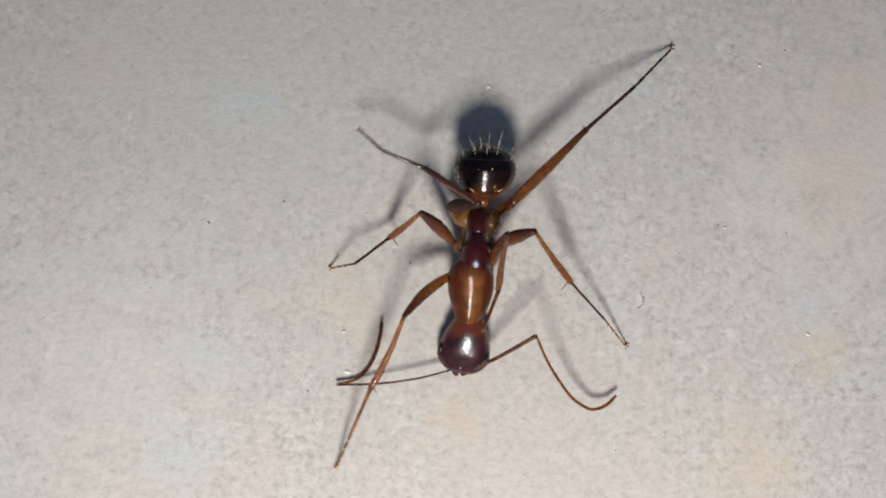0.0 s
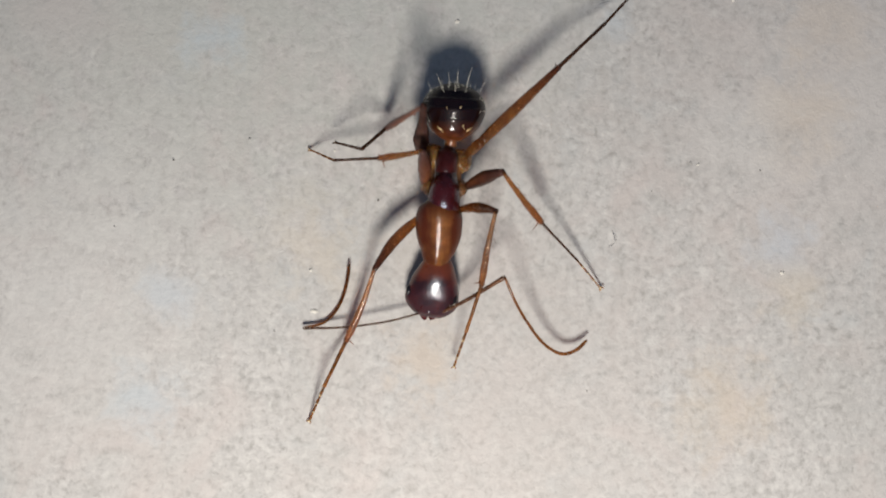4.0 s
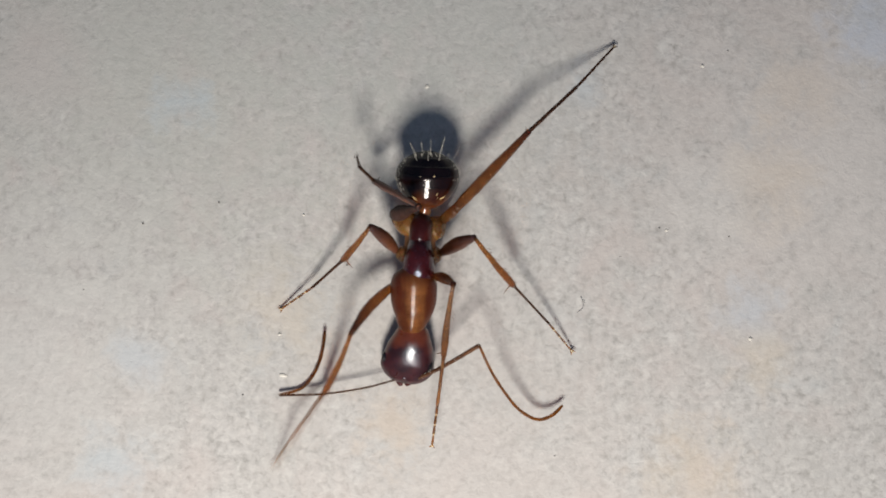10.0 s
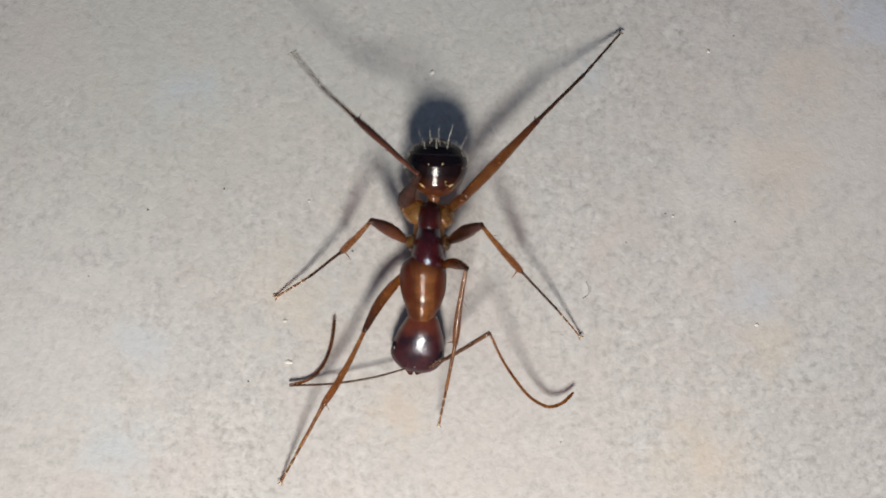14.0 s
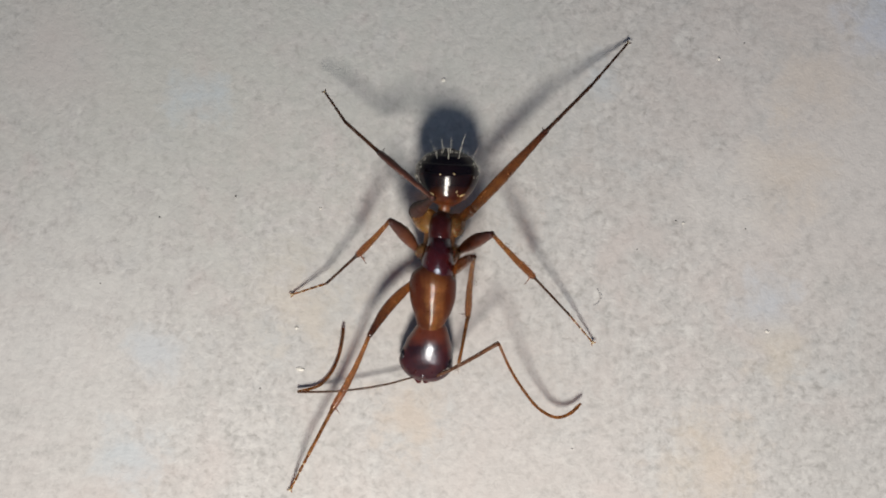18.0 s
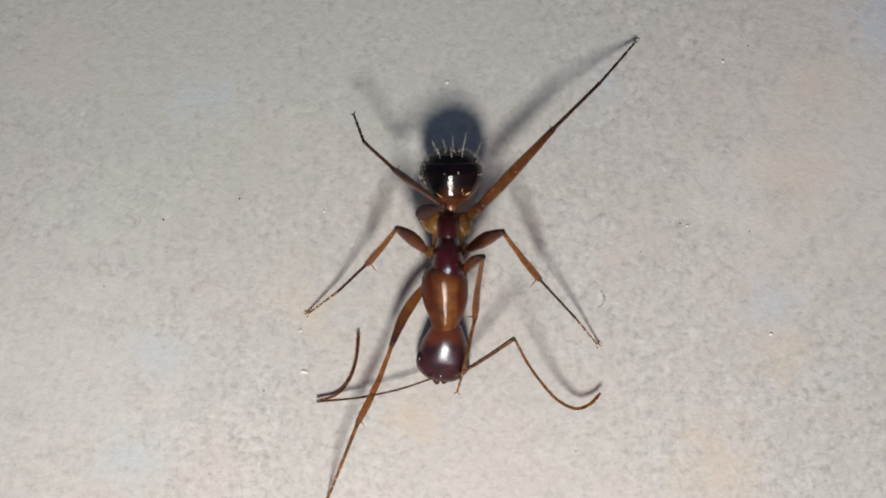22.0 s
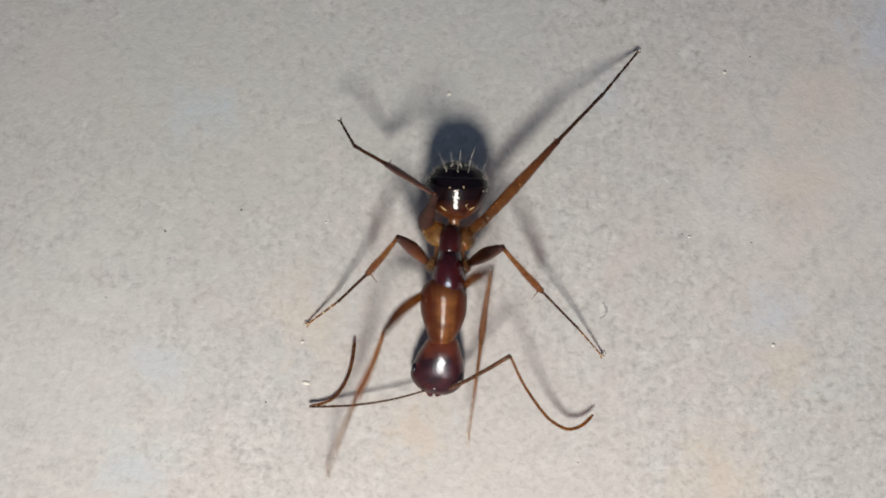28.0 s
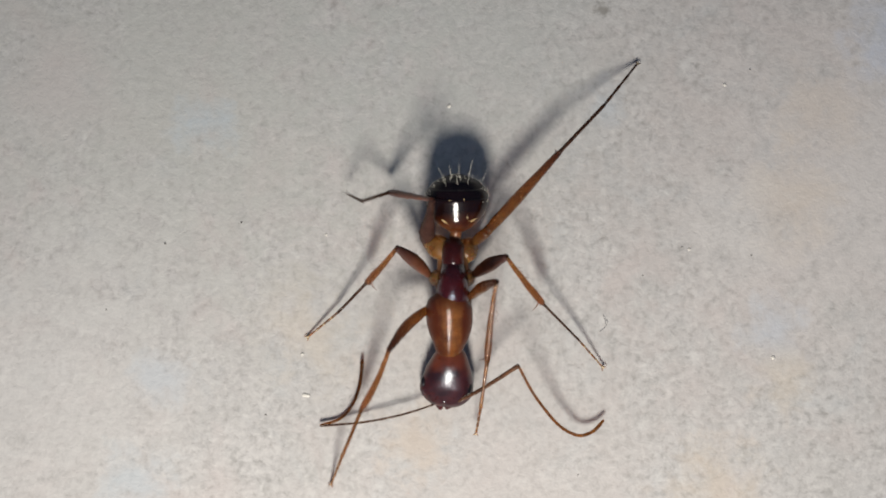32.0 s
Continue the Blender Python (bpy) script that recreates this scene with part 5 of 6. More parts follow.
        (29.5, 140.6, 54.5, -134.1, -45.4, -141.6, -20.6, -148.2, -14.7), (29.8, 142.9, 54.8, -130.4, -45.7, -143.7, -20.6, -150.4, -14.7),
        (30, 138.5, 53.4, -133.1, -40.8, -141.1, -22.8, -147.7, -16.2), (30.2, 137.6, 55.8, -136.3, -43.5, -140.7, -22.5, -147.3, -16),
        (30.5, 139.4, 54.8, -134.1, -45.7, -143.2, -20.6, -150, -14.7), (30.8, 140.8, 54.5, -134, -45.3, -141.9, -20.7, -148.6, -14.7),
        (30.9, 141.4, 54.2, -134.7, -45, -140.8, -20.7, -147.5, -14.7), (31, 137.8, 53.4, -134.1, -40.9, -139.8, -22.7, -146.3, -16.1),
        (31.1, 138.7, 52.1, -134.1, -42.2, -139.7, -21, -146.2, -15.2), (31.2, 140.5, 53.7, -137.7, -44.2, -139.7, -20.8, -146.3, -14.9),
        (31.5, 142.6, 53.3, -132.3, -47.4, -143.1, -18.7, -149.9, -13.6), (31.8, 140.3, 53, -136.6, -46.8, -140.5, -18.8, -147.3, -13.6),
        (32, 134.6, 49.1, -135.5, -41.6, -137.7, -19.5, -144.3, -14.3),
    ])
    kick("mid_b", [
        (0, 22.3, 54.1, -52.3, -30.2, -46.7, -20.2, -50.3, -18.7), (0.2, 22.7, 53.9, -51.4, -30.2, -47.3, -20.1, -50.8, -18.7),
        (0.5, 20.8, 54.7, -48.8, -31.7, -48.3, -19.1, -51.7, -18.3), (0.8, 19.6, 54.6, -49.5, -31.6, -47.4, -19.1, -50.7, -18.3),
        (1, 18.9, 54.6, -50, -31.5, -46.7, -19.2, -50.1, -18.3), (1.2, 19.1, 54.7, -50, -31.5, -46.7, -19.2, -50.1, -18.3),
        (1.5, 19.3, 54.8, -49.8, -31.6, -46.8, -19.3, -50.1, -18.4), (1.8, 21.4, 55, -48.3, -31.7, -44.8, -19.3, -48.1, -18.4),
        (2, 22.6, 55, -47.3, -31.7, -43.4, -19.2, -46.7, -18.4), (2.2, 22.4, 55.1, -47.7, -31.7, -43.8, -19.3, -47.1, -18.4),
        (2.5, 22.1, 55.2, -48.4, -31.8, -44.4, -19.3, -47.8, -18.4), (2.8, 22.3, 55.2, -48, -31.7, -45.2, -19.3, -48.6, -18.4),
        (3, 22.5, 55.1, -47.7, -31.7, -45.8, -19.3, -49.2, -18.4), (3.2, 22.2, 55.2, -48.3, -31.8, -45.8, -19.4, -49.2, -18.4),
        (3.5, 21.6, 55.4, -49, -31.8, -45.9, -19.4, -49.2, -18.4), (3.8, 21, 55.3, -49.4, -31.8, -45.4, -19.3, -48.7, -18.4),
        (4, 20.7, 55.2, -49.6, -31.8, -45, -19.3, -48.3, -18.4), (4.2, 20.9, 55.2, -49.1, -31.8, -45.7, -19.4, -49.1, -18.4),
        (4.5, 21.4, 55.1, -48.4, -31.7, -46.9, -19.4, -50.3, -18.4), (6.5, 20.7, 55.6, -50.4, -31.9, -47.5, -19.4, -50.9, -18.4),
        (6.8, 22.5, 55.6, -48.9, -31.9, -47.3, -19.4, -50.6, -18.4), (6.9, 23.1, 55.7, -48.4, -32, -47.1, -19.4, -50.5, -18.4),
        (7, 23.7, 55.7, -48, -32, -47, -19.4, -50.4, -18.4), (7.1, 23.2, 55.6, -48.1, -31.9, -46.9, -19.4, -50.3, -18.4),
        (7.2, 22.6, 55.5, -48.3, -31.9, -46.9, -19.4, -50.2, -18.4), (7.5, 21.1, 55.1, -48.7, -31.7, -46.5, -19.5, -49.9, -18.4),
        (7.8, 21.7, 55.1, -47.9, -31.6, -46.9, -19.4, -50.3, -18.4), (8, 22.1, 55, -47.4, -31.6, -47.2, -19.4, -50.6, -18.4),
        (8.2, 22.2, 55.3, -48.1, -31.7, -47.5, -19.4, -50.9, -18.4), (8.5, 22.3, 55.7, -49.3, -31.9, -48, -19.5, -51.4, -18.4),
        (8.8, 22.5, 55.4, -48.3, -31.8, -47.3, -19.5, -50.7, -18.4), (9, 22.7, 55.2, -47.6, -31.7, -46.9, -19.5, -50.3, -18.4),
        (9.2, 23.6, 54.9, -47.8, -32.4, -46.9, -18.5, -50.1, -18.1), (9.5, 26, 55.5, -47.3, -32.7, -46.5, -18.5, -49.7, -18.1),
        (9.8, 25.7, 55.2, -49, -33.5, -46.7, -17.6, -49.8, -17.7), (9.9, 25.9, 55.4, -49.4, -33.6, -46.7, -17.6, -49.8, -17.7),
        (10, 26, 55.6, -49.8, -33.7, -46.8, -17.6, -49.9, -17.7), (10.1, 26.5, 55.5, -49, -33.7, -46.6, -17.6, -49.7, -17.7),
        (10.2, 27.1, 55.4, -48.2, -33.6, -46.3, -17.6, -49.5, -17.7), (10.5, 25.7, 56.2, -44.2, -35.3, -45.9, -16.6, -49, -17.2),
        (10.8, 26.2, 57, -45.9, -35.6, -45.3, -16.6, -48.3, -17.3), (11, 26.4, 57.4, -47.1, -35.9, -44.8, -16.6, -47.9, -17.3),
        (11.2, 26.2, 57.1, -46.4, -35.7, -44.6, -16.6, -47.7, -17.3), (11.5, 26, 56.7, -45.2, -35.5, -44.2, -16.6, -47.3, -17.3),
        (11.8, 26, 56.9, -45.8, -35.6, -46, -16.7, -49, -17.3), (12, 25.9, 57, -46.1, -35.6, -47.1, -16.7, -50.1, -17.3),
        (12.2, 26.3, 56.7, -45, -35.5, -46.6, -16.6, -49.6, -17.3), (12.5, 26.8, 56.3, -43.2, -35.3, -45.8, -16.6, -48.9, -17.3),
        (12.8, 27, 57.2, -45.9, -35.8, -45.6, -16.6, -48.7, -17.3), (13, 27, 57.7, -47.9, -36.1, -45.5, -16.6, -48.5, -17.3),
        (13.2, 27.2, 57.4, -46.8, -36, -45.4, -16.6, -48.4, -17.3), (13.5, 27.6, 57.1, -45.1, -35.8, -45.3, -16.6, -48.4, -17.3),
        (13.8, 27.1, 57.5, -47.1, -36, -46.2, -16.6, -49.3, -17.3), (14, 26.6, 57.8, -48.5, -36.2, -46.8, -16.6, -49.8, -17.3),
        (14.2, 28.6, 55.9, -50.9, -34.9, -46.9, -16.6, -49.9, -17.3), (14.5, 28.3, 55.9, -51.3, -34.9, -46.7, -16.6, -49.7, -17.3),
        (16.5, 29.3, 56, -50.9, -35.1, -46.4, -16.5, -49.4, -17.3), (16.8, 28.4, 55.7, -50.4, -34.9, -45.5, -16.5, -48.5, -17.3),
        (17, 27.9, 55.5, -49.9, -34.7, -45, -16.6, -48, -17.3), (17.2, 28.6, 55.5, -49.6, -34.7, -45.6, -16.6, -48.6, -17.3),
        (17.5, 27.4, 57.6, -47, -36.1, -46.6, -16.5, -49.6, -17.2), (17.8, 28.4, 57.3, -45.3, -36, -46.1, -16.5, -49.2, -17.2),
        (18, 28.9, 57.1, -44.2, -35.8, -45.9, -16.5, -49, -17.2), (18.2, 28, 56.5, -44.9, -36.6, -46.2, -15.5, -49.2, -16.8),
        (18.5, 28.2, 56.6, -45.4, -36.7, -46.6, -15.5, -49.5, -16.7), (18.8, 26.8, 56.6, -46.4, -36.7, -47.4, -15.5, -50.3, -16.8),
        (19, 25.9, 56.6, -47.2, -36.6, -47.9, -15.5, -50.8, -16.8), (19.2, 25.9, 56.7, -47.5, -36.7, -47.4, -15.5, -50.4, -16.8),
        (19.5, 25.9, 56.7, -47.8, -36.8, -46.9, -15.4, -49.8, -16.8), (19.8, 25.8, 57.2, -47.3, -35.9, -47.7, -16.5, -50.7, -17.2),
        (20, 25.1, 57, -47.4, -35.8, -48.3, -16.5, -51.3, -17.2), (20.2, 26.2, 57.1, -46.6, -35.8, -48.5, -16.5, -51.5, -17.2),
        (20.5, 27.9, 57.3, -45.6, -35.9, -48.7, -16.6, -51.8, -17.3), (20.8, 26.5, 57.5, -47.8, -36, -48.7, -16.6, -51.8, -17.3),
        (21, 27.6, 55.7, -51.3, -34.9, -48.6, -16.6, -51.6, -17.3), (21.2, 27.7, 55.7, -51.1, -34.8, -48.2, -16.6, -51.3, -17.3),
        (21.5, 27.6, 55.6, -50.7, -34.8, -47.7, -16.6, -50.8, -17.3), (21.8, 26.2, 55.8, -52.9, -34.9, -49.2, -16.6, -52.2, -17.3),
        (22, 25.2, 55.9, -54.3, -34.9, -50.3, -16.6, -53.4, -17.3), (22.2, 27.2, 56, -52.9, -35, -50.3, -16.6, -53.4, -17.3),
        (22.5, 26.7, 57.3, -49.1, -37.1, -50.4, -15.5, -53.3, -16.8), (22.8, 25.7, 57.5, -50.6, -37.2, -49.9, -15.5, -52.9, -16.8),
        (23, 28.4, 56.5, -53.3, -35.2, -49.6, -16.7, -52.6, -17.3), (23.2, 27.9, 56.3, -53.3, -35.2, -49.3, -16.7, -52.3, -17.3),
        (23.5, 27.4, 56.1, -53.3, -35.1, -48.8, -16.6, -51.8, -17.3), (23.8, 28.9, 56.2, -52.1, -35.2, -50.3, -16.6, -53.3, -17.3),
        (24, 29.7, 56.2, -51.4, -35.2, -51.3, -16.6, -54.4, -17.3), (24.2, 28.9, 56.4, -52.9, -35.3, -50.9, -16.6, -53.9, -17.3),
        (24.5, 27.6, 56.6, -55.2, -35.4, -50.3, -16.6, -53.3, -17.3), (24.8, 28.6, 56.1, -52.1, -35.1, -51, -16.5, -54, -17.3),
        (25, 29.1, 55.7, -50.1, -35, -51.4, -16.5, -54.4, -17.2), (25.2, 28.9, 56.2, -52.2, -35.2, -51.1, -16.5, -54.1, -17.3),
        (25.5, 28.2, 56.8, -55.4, -35.5, -50.6, -16.6, -53.6, -17.3), (27.5, 29.1, 56.1, -51.6, -35.1, -48.8, -16.6, -51.8, -17.3),
        (27.8, 27.3, 57.2, -48.3, -37.1, -47, -15.5, -50, -16.8), (27.9, 27.7, 57.2, -47.7, -37.1, -46.4, -15.4, -49.4, -16.8),
        (28, 28.2, 57.2, -47.1, -37.1, -45.7, -15.4, -48.7, -16.8), (28.1, 27.9, 57.2, -47.7, -37.1, -46, -15.4, -49, -16.8),
        (28.2, 27.5, 57.3, -48.2, -37.1, -46.3, -15.4, -49.3, -16.8), (28.5, 26.5, 57.4, -49.8, -37.2, -47.2, -15.4, -50.2, -16.8),
        (28.8, 27.7, 57.2, -47.8, -37.1, -47.5, -15.4, -50.4, -16.8), (29, 28.6, 57.1, -46.6, -37, -47.5, -15.5, -50.5, -16.8),
        (29.2, 28.2, 57.5, -48.4, -37.3, -47.6, -15.5, -50.5, -16.8), (29.5, 27.5, 58.1, -51.2, -37.6, -47.5, -15.5, -50.4, -16.8),
        (29.8, 27.6, 57.8, -50.1, -37.5, -48.1, -15.4, -51.1, -16.7), (30, 27.8, 57.6, -49.4, -37.4, -48.6, -15.4, -51.5, -16.7),
        (30.2, 27.5, 57.9, -50.4, -37.5, -48.6, -15.4, -51.5, -16.8), (30.5, 29.3, 56.1, -54, -36.3, -48.5, -15.5, -51.5, -16.8),
        (30.8, 27.8, 57.7, -49.6, -37.4, -49.2, -15.4, -52.2, -16.7), (30.9, 27.9, 57.6, -48.8, -37.4, -49.5, -15.4, -52.5, -16.7),
        (31, 28.1, 57.4, -48.1, -37.3, -49.8, -15.4, -52.7, -16.7), (31.1, 27.7, 57.5, -49, -37.3, -49.5, -15.4, -52.5, -16.7),
        (31.2, 27.2, 57.6, -49.8, -37.4, -49.3, -15.4, -52.2, -16.7), (31.5, 27.8, 55.9, -54.6, -36.2, -48.6, -15.5, -51.5, -16.8),
        (31.8, 28.6, 56, -54.1, -36.3, -48.4, -15.5, -51.3, -16.8), (32, 29.2, 56.1, -53.8, -36.3, -48.3, -15.5, -51.3, -16.8),
    ])
    kick("hind_a", [
        (0, 0.4, 73.2, 144.2, -44.9, 158.6, 12.6, 137.1, -36.7), (0.2, -1.4, 69.2, 142.4, -40.7, 145, 10.5, 111.8, -49.5),
        (0.5, 4.8, 69.2, 148, -42.6, 166.2, 12.2, 134, -47), (0.8, 13.2, 71.3, 140, -34.6, 139.4, -5.2, 130.5, -42.4),
        (1, 32.8, 76.5, 143.7, -50.2, 168.6, 36.4, 123.2, -39.1), (1.2, 33.9, 68.9, 167.5, -44.5, 169.5, 25.9, 130.2, -78.7),
        (1.5, 34.3, 72, 154.6, -52.8, 153.6, 41.9, 88.3, -86.1), (1.8, 5.7, 71.9, 140, -37.9, 120.5, 7.9, 79.6, -73.5),
        (2, -18, 72.9, 131.9, -29.1, 129.1, -17.2, 119.5, -33.4), (2.2, 8.3, 70.7, 146.3, -37.8, 157, 0.1, 125.1, -38.6),
        (2.5, 53.6, 67.3, 170.7, -55.3, 172.3, 39.7, 145.1, -68.4), (2.8, 29.8, 71, 161.5, -56.2, 166.6, 40.4, 119.8, -85.3),
        (3, -0.2, 72.5, 142.8, -43.7, 164.7, 39.5, 141, -49.8), (3.2, 15.2, 75.1, 145.6, -32.3, 131.4, -1, 123.4, -62.2),
        (3.5, 0.9, 70.3, 150.6, -46, 156.5, 18.3, 125, -50.5), (3.8, 26.5, 67.6, 168.1, -47.6, -162.9, 21.8, 165, -46.5),
        (4, 83.9, 66.9, -159.6, -63.9, -133.4, 44, 162.8, -45.9), (4.2, 75.7, 65.9, -163.9, -60.4, -147.5, 46.7, -178.5, -52.4),
        (4.5, 15.2, 67.8, 158.3, -49.4, 120.8, 34.4, -52.2, -67.7), (5, -4.3, 68, 145.5, -36.6, 163.6, 5.6, 126.6, -59.9),
        (5.5, 55.4, 67.6, 170.8, -56.1, 173.2, 40.3, 143.1, -67.4), (6, -2.4, 71.2, 144.8, -41.4, 152.2, 4.5, 121.1, -34.7),
        (6.5, -1.1, 70, 140.1, -44.3, 156.1, 24.4, 31.4, -80.8), (6.8, 14.8, 69.4, 159.2, -45.6, 169, 21.8, 134.1, -69.8),
        (6.9, 5.2, 67.9, 155.9, -43.3, 164, 19.4, 127.1, -71.4), (7, -0.1, 71.9, 148.6, -50.2, 168.4, 46.7, 137.9, -54.1),
        (7.1, 5.4, 68.7, 153.8, -46.6, 162.9, 35.7, 123.5, -67.2), (7.2, 3.9, 71.1, 150.3, -49.4, 158.9, 33.6, 123.9, -71.5),
        (7.5, -2.3, 71.2, 144.8, -41.5, 152.1, 5.2, 121.3, -34.9), (7.8, 5, 74.5, 136.9, -40, 145.7, -5.6, 124.8, -14.1),
        (8, -5.7, 67.7, 143.4, -32, 146.1, -15.6, 130.8, -32.4), (8.2, 52.1, 68.2, 177.4, -52.5, -164.1, 28.2, 165.3, -48),
        (8.5, 19, 67.2, 147.9, -42.8, 149.4, 23.8, 55.9, -81.1), (8.8, -4, 67.8, 144.3, -48.5, 160.8, 22.1, -18.3, -43.5),
        (9, 88.8, 66.1, 162.8, -64.6, -135, 70.1, 121, -57.4), (9.2, 79.2, 60, -169.8, -54.5, -41, 84, 140.2, -70.6),
        (9.5, 36.8, 70.5, 147.2, -53.1, 103.5, 35, 82.1, -67.5), (9.8, 28.6, 75.6, 129.8, -35.1, 116.2, -12.7, 109.8, -13.5),
        (9.9, 3.6, 71.2, 137.2, -38.8, 128.8, 11.4, 87, -61.5), (10, 12.5, 72.6, 149, -55.1, 136.1, 69.8, 113.7, -69.3),
        (10.1, 10.6, 72.4, 139.7, -43.4, 128.1, 29, -29.9, -76.1), (10.2, 29.4, 74.2, 134.3, -38.8, 126.1, 13.2, -39.2, -69.7),
        (10.5, 52, 66.6, 163.7, -53.2, 172.3, 37.7, 147.5, -75.8), (10.8, 57, 72, 162, -63.3, -154.9, 53.3, 131.9, -85.2),
        (10.967, 40.1, 73.8, 145.3, -50.5, 156.4, 28.2, 138.8, -80.2), (11, 43.8, 74.7, 128.7, -33.9, 126.4, -6.5, 115.4, -31.9),
        (11.033, 50.5, 73, 125.4, -34.2, 109, -9.1, 104, -19.7), (11.2, 55, 72.3, 123.9, -35.1, 103.9, -11.1, 97.7, -10.6),
        (11.5, 56.3, 64.4, 147.6, -43.1, 136.9, 27.7, 118.9, -85.4), (11.8, 33.1, 72.7, 134.7, -42, 125.4, 11.9, 94.9, -60),
        (11.967, 31.1, 73.9, 132.9, -38, 130.7, 0.7, 108.7, -47.3), (12, 31, 74.5, 133, -32.8, 139.3, -7.3, 126.6, -24),
        (12.033, 38.6, 71.3, 140.5, -34.3, 149.1, 5.9, 117.2, -51.5), (12.2, 52, 68.2, 147, -41.5, 145.1, 18.7, 120, -73.6),
        (12.5, 74.9, 57.4, -166, -52, 125.2, 66.6, 140.9, -85.8), (12.8, 45.8, 74.8, 130.5, -42.4, 129.2, 1.3, 102.5, -22.9),
        (13, 36.4, 73.8, 129.8, -32, 127.6, 1.4, 124, -2.3), (13.2, 109.2, 48.2, -163.9, -71.2, -114.9, 75.3, 127.3, -59.6),
        (13.5, 56.6, 70.2, 147.6, -53, 130.6, 40.3, 121.8, -86.5), (13.8, 54.6, 74.2, 126.2, -32.9, 128.6, -13.2, 121.3, -31.5),
        (14, 55.3, 70.4, 136.7, -25.9, 136.5, -1.2, 129.2, -3.6), (14.2, 63.5, 67.2, 153.6, -41.7, 161, 26.7, 132.9, -82.4),
        (14.5, 22.1, 70.8, 136.4, -49.9, 141.9, 26.2, 113.4, -56.3), (15, 53.6, 70.1, 147.7, -51.9, 130.7, 40.6, 119.5, -86.3),
        (15.5, 71.3, 71.1, 133.3, -32.9, 138.4, -12.4, 132.9, -7), (16, 20.3, 73.8, 135.8, -33.3, 144, -14.4, 138.2, -8),
        (16.5, 29.9, 74.3, 140.2, -31.2, 149.3, -8.1, 121.4, -64), (16.8, 20.4, 74, 129.4, -31.5, 139.6, -18.7, 132.7, -20),
        (17, 21.6, 73.3, 137.5, -32.9, 144.2, -0.3, 136.3, -3.2), (17.2, 54.5, 68.3, 161.1, -46.1, 160.4, 28.7, 129.8, -55.6),
        (17.5, 57, 64.2, 173.4, -52.3, -176.2, 39.2, 154.7, -79.1), (17.8, 26.3, 68.2, 154.7, -50.3, 164.1, 28.4, 134.9, -57.8),
        (18, 29.7, 75.3, 138.7, -40, 138.2, -1.8, 124.7, -25.9), (18.2, 49.3, 67.1, 156.3, -48.4, 144.3, 29.5, 121.9, -73.2),
        (18.5, 63, 65.8, 164.2, -57.9, 152.7, 66, 116.2, -86.4), (18.8, 55.6, 71.8, 130.9, -45.6, 144.8, 6.1, 137.6, -17.5),
        (19, 68.8, 67.9, 148.7, -43.5, 163.9, 25.1, 128.8, -49.8), (19.2, 45.7, 60.9, 160.2, -49.7, 171.6, 39.6, 144.1, -64.1),
        (19.5, 82.1, 56.2, -155.9, -53.9, 173.2, 57.4, 140.2, -85.5), (19.8, 51.3, 76.2, 128.1, -47.1, 132.1, 15.5, 103, -49.1),
        (20, 31.9, 75.8, 130.8, -28.1, 134.1, 0.4, 131.5, -0.9), (20.2, 52.9, 74.9, 143.9, -43.1, 153.5, 18.7, 120.5, -46),
        (20.5, 59.3, 75.5, 151, -56.7, 166.8, 36.3, 141.5, -67.7), (20.8, 55.8, 74.2, 132.3, -41.6, 139.3, -2.5, 132.8, -14.9),
        (21, 63.4, 69.5, 144.2, -35.8, 153.8, 2.8, 130.3, -34.7), (21.2, 66.5, 64.9, 165.8, -48, -157.7, 41.9, 103.3, -85.2),
        (21.5, 77.5, 67.6, 163.7, -57.1, 151.9, 64.9, 118.9, -86.5), (21.8, 41.4, 72.7, 147.7, -58.4, 147.8, 41, 122, -64.9),
        (22, 8.7, 74.4, 138.3, -48.2, 134.2, 30.4, 107.9, -42.1), (22.2, 1.9, 69.5, 142.6, -45.8, 145.2, 20.8, 113.1, -46.9),
        (22.5, 3.3, 69.5, 144.3, -42.6, 150.4, 2.2, 143.5, -16.9), (22.8, 8.5, 69.9, 146.7, -48.5, 154.9, 24.1, 123.9, -54.2),
        (23, -3.9, 71.7, 139.9, -48.3, 142, 31.9, 119.6, -36.2), (23.2, 8.9, 70.6, 142.6, -45.5, 147, 25.3, 114.2, -74.6),
        (23.5, 10.6, 70.7, 143.9, -45.3, 155.8, 15.9, 124.8, -47.2), (23.8, 16.1, 68.5, 144.1, -43.8, 151.7, 9.5, 125.6, -31.4),
        (24, 19.2, 74.2, 140.2, -47.2, 142.9, 6.3, 124.7, -18.8), (24.2, 13.9, 70.4, 148, -48.1, 157.6, 14.1, 130.5, -27.9),
        (24.5, 15.3, 74.4, 135.9, -45.8, 147.4, 9.4, 116.9, -32.3), (24.8, 30.3, 71.5, 143.8, -46.2, 146.4, 6.1, 139.4, -17.4),
        (25, 49.2, 72, 148.3, -47.4, 163.3, 25.8, 123, -32.7), (25.2, 40.2, 65.4, 152.7, -46.2, 160.8, 29.2, 131.5, -63),
        (25.5, 9.3, 74.6, 131.1, -43.6, 131.3, 0.7, 124.8, -16.6), (26, 15.1, 74.4, 135.9, -45.7, 147.3, 9.2, 116.9, -32.4),
        (26.5, 17.2, 69, 143.5, -41.4, 141, 0.3, 127.2, -16.4), (27, 43.4, 67.3, 152.9, -49.6, 158.5, 18.1, 131.5, -26.8),
        (27.5, 31.5, 73.8, 135.5, -50.2, 142.2, 21, 112.6, -45.2), (27.8, 45.6, 71.2, 140.2, -44.3, 141.3, 3.5, 134.6, -17.2),
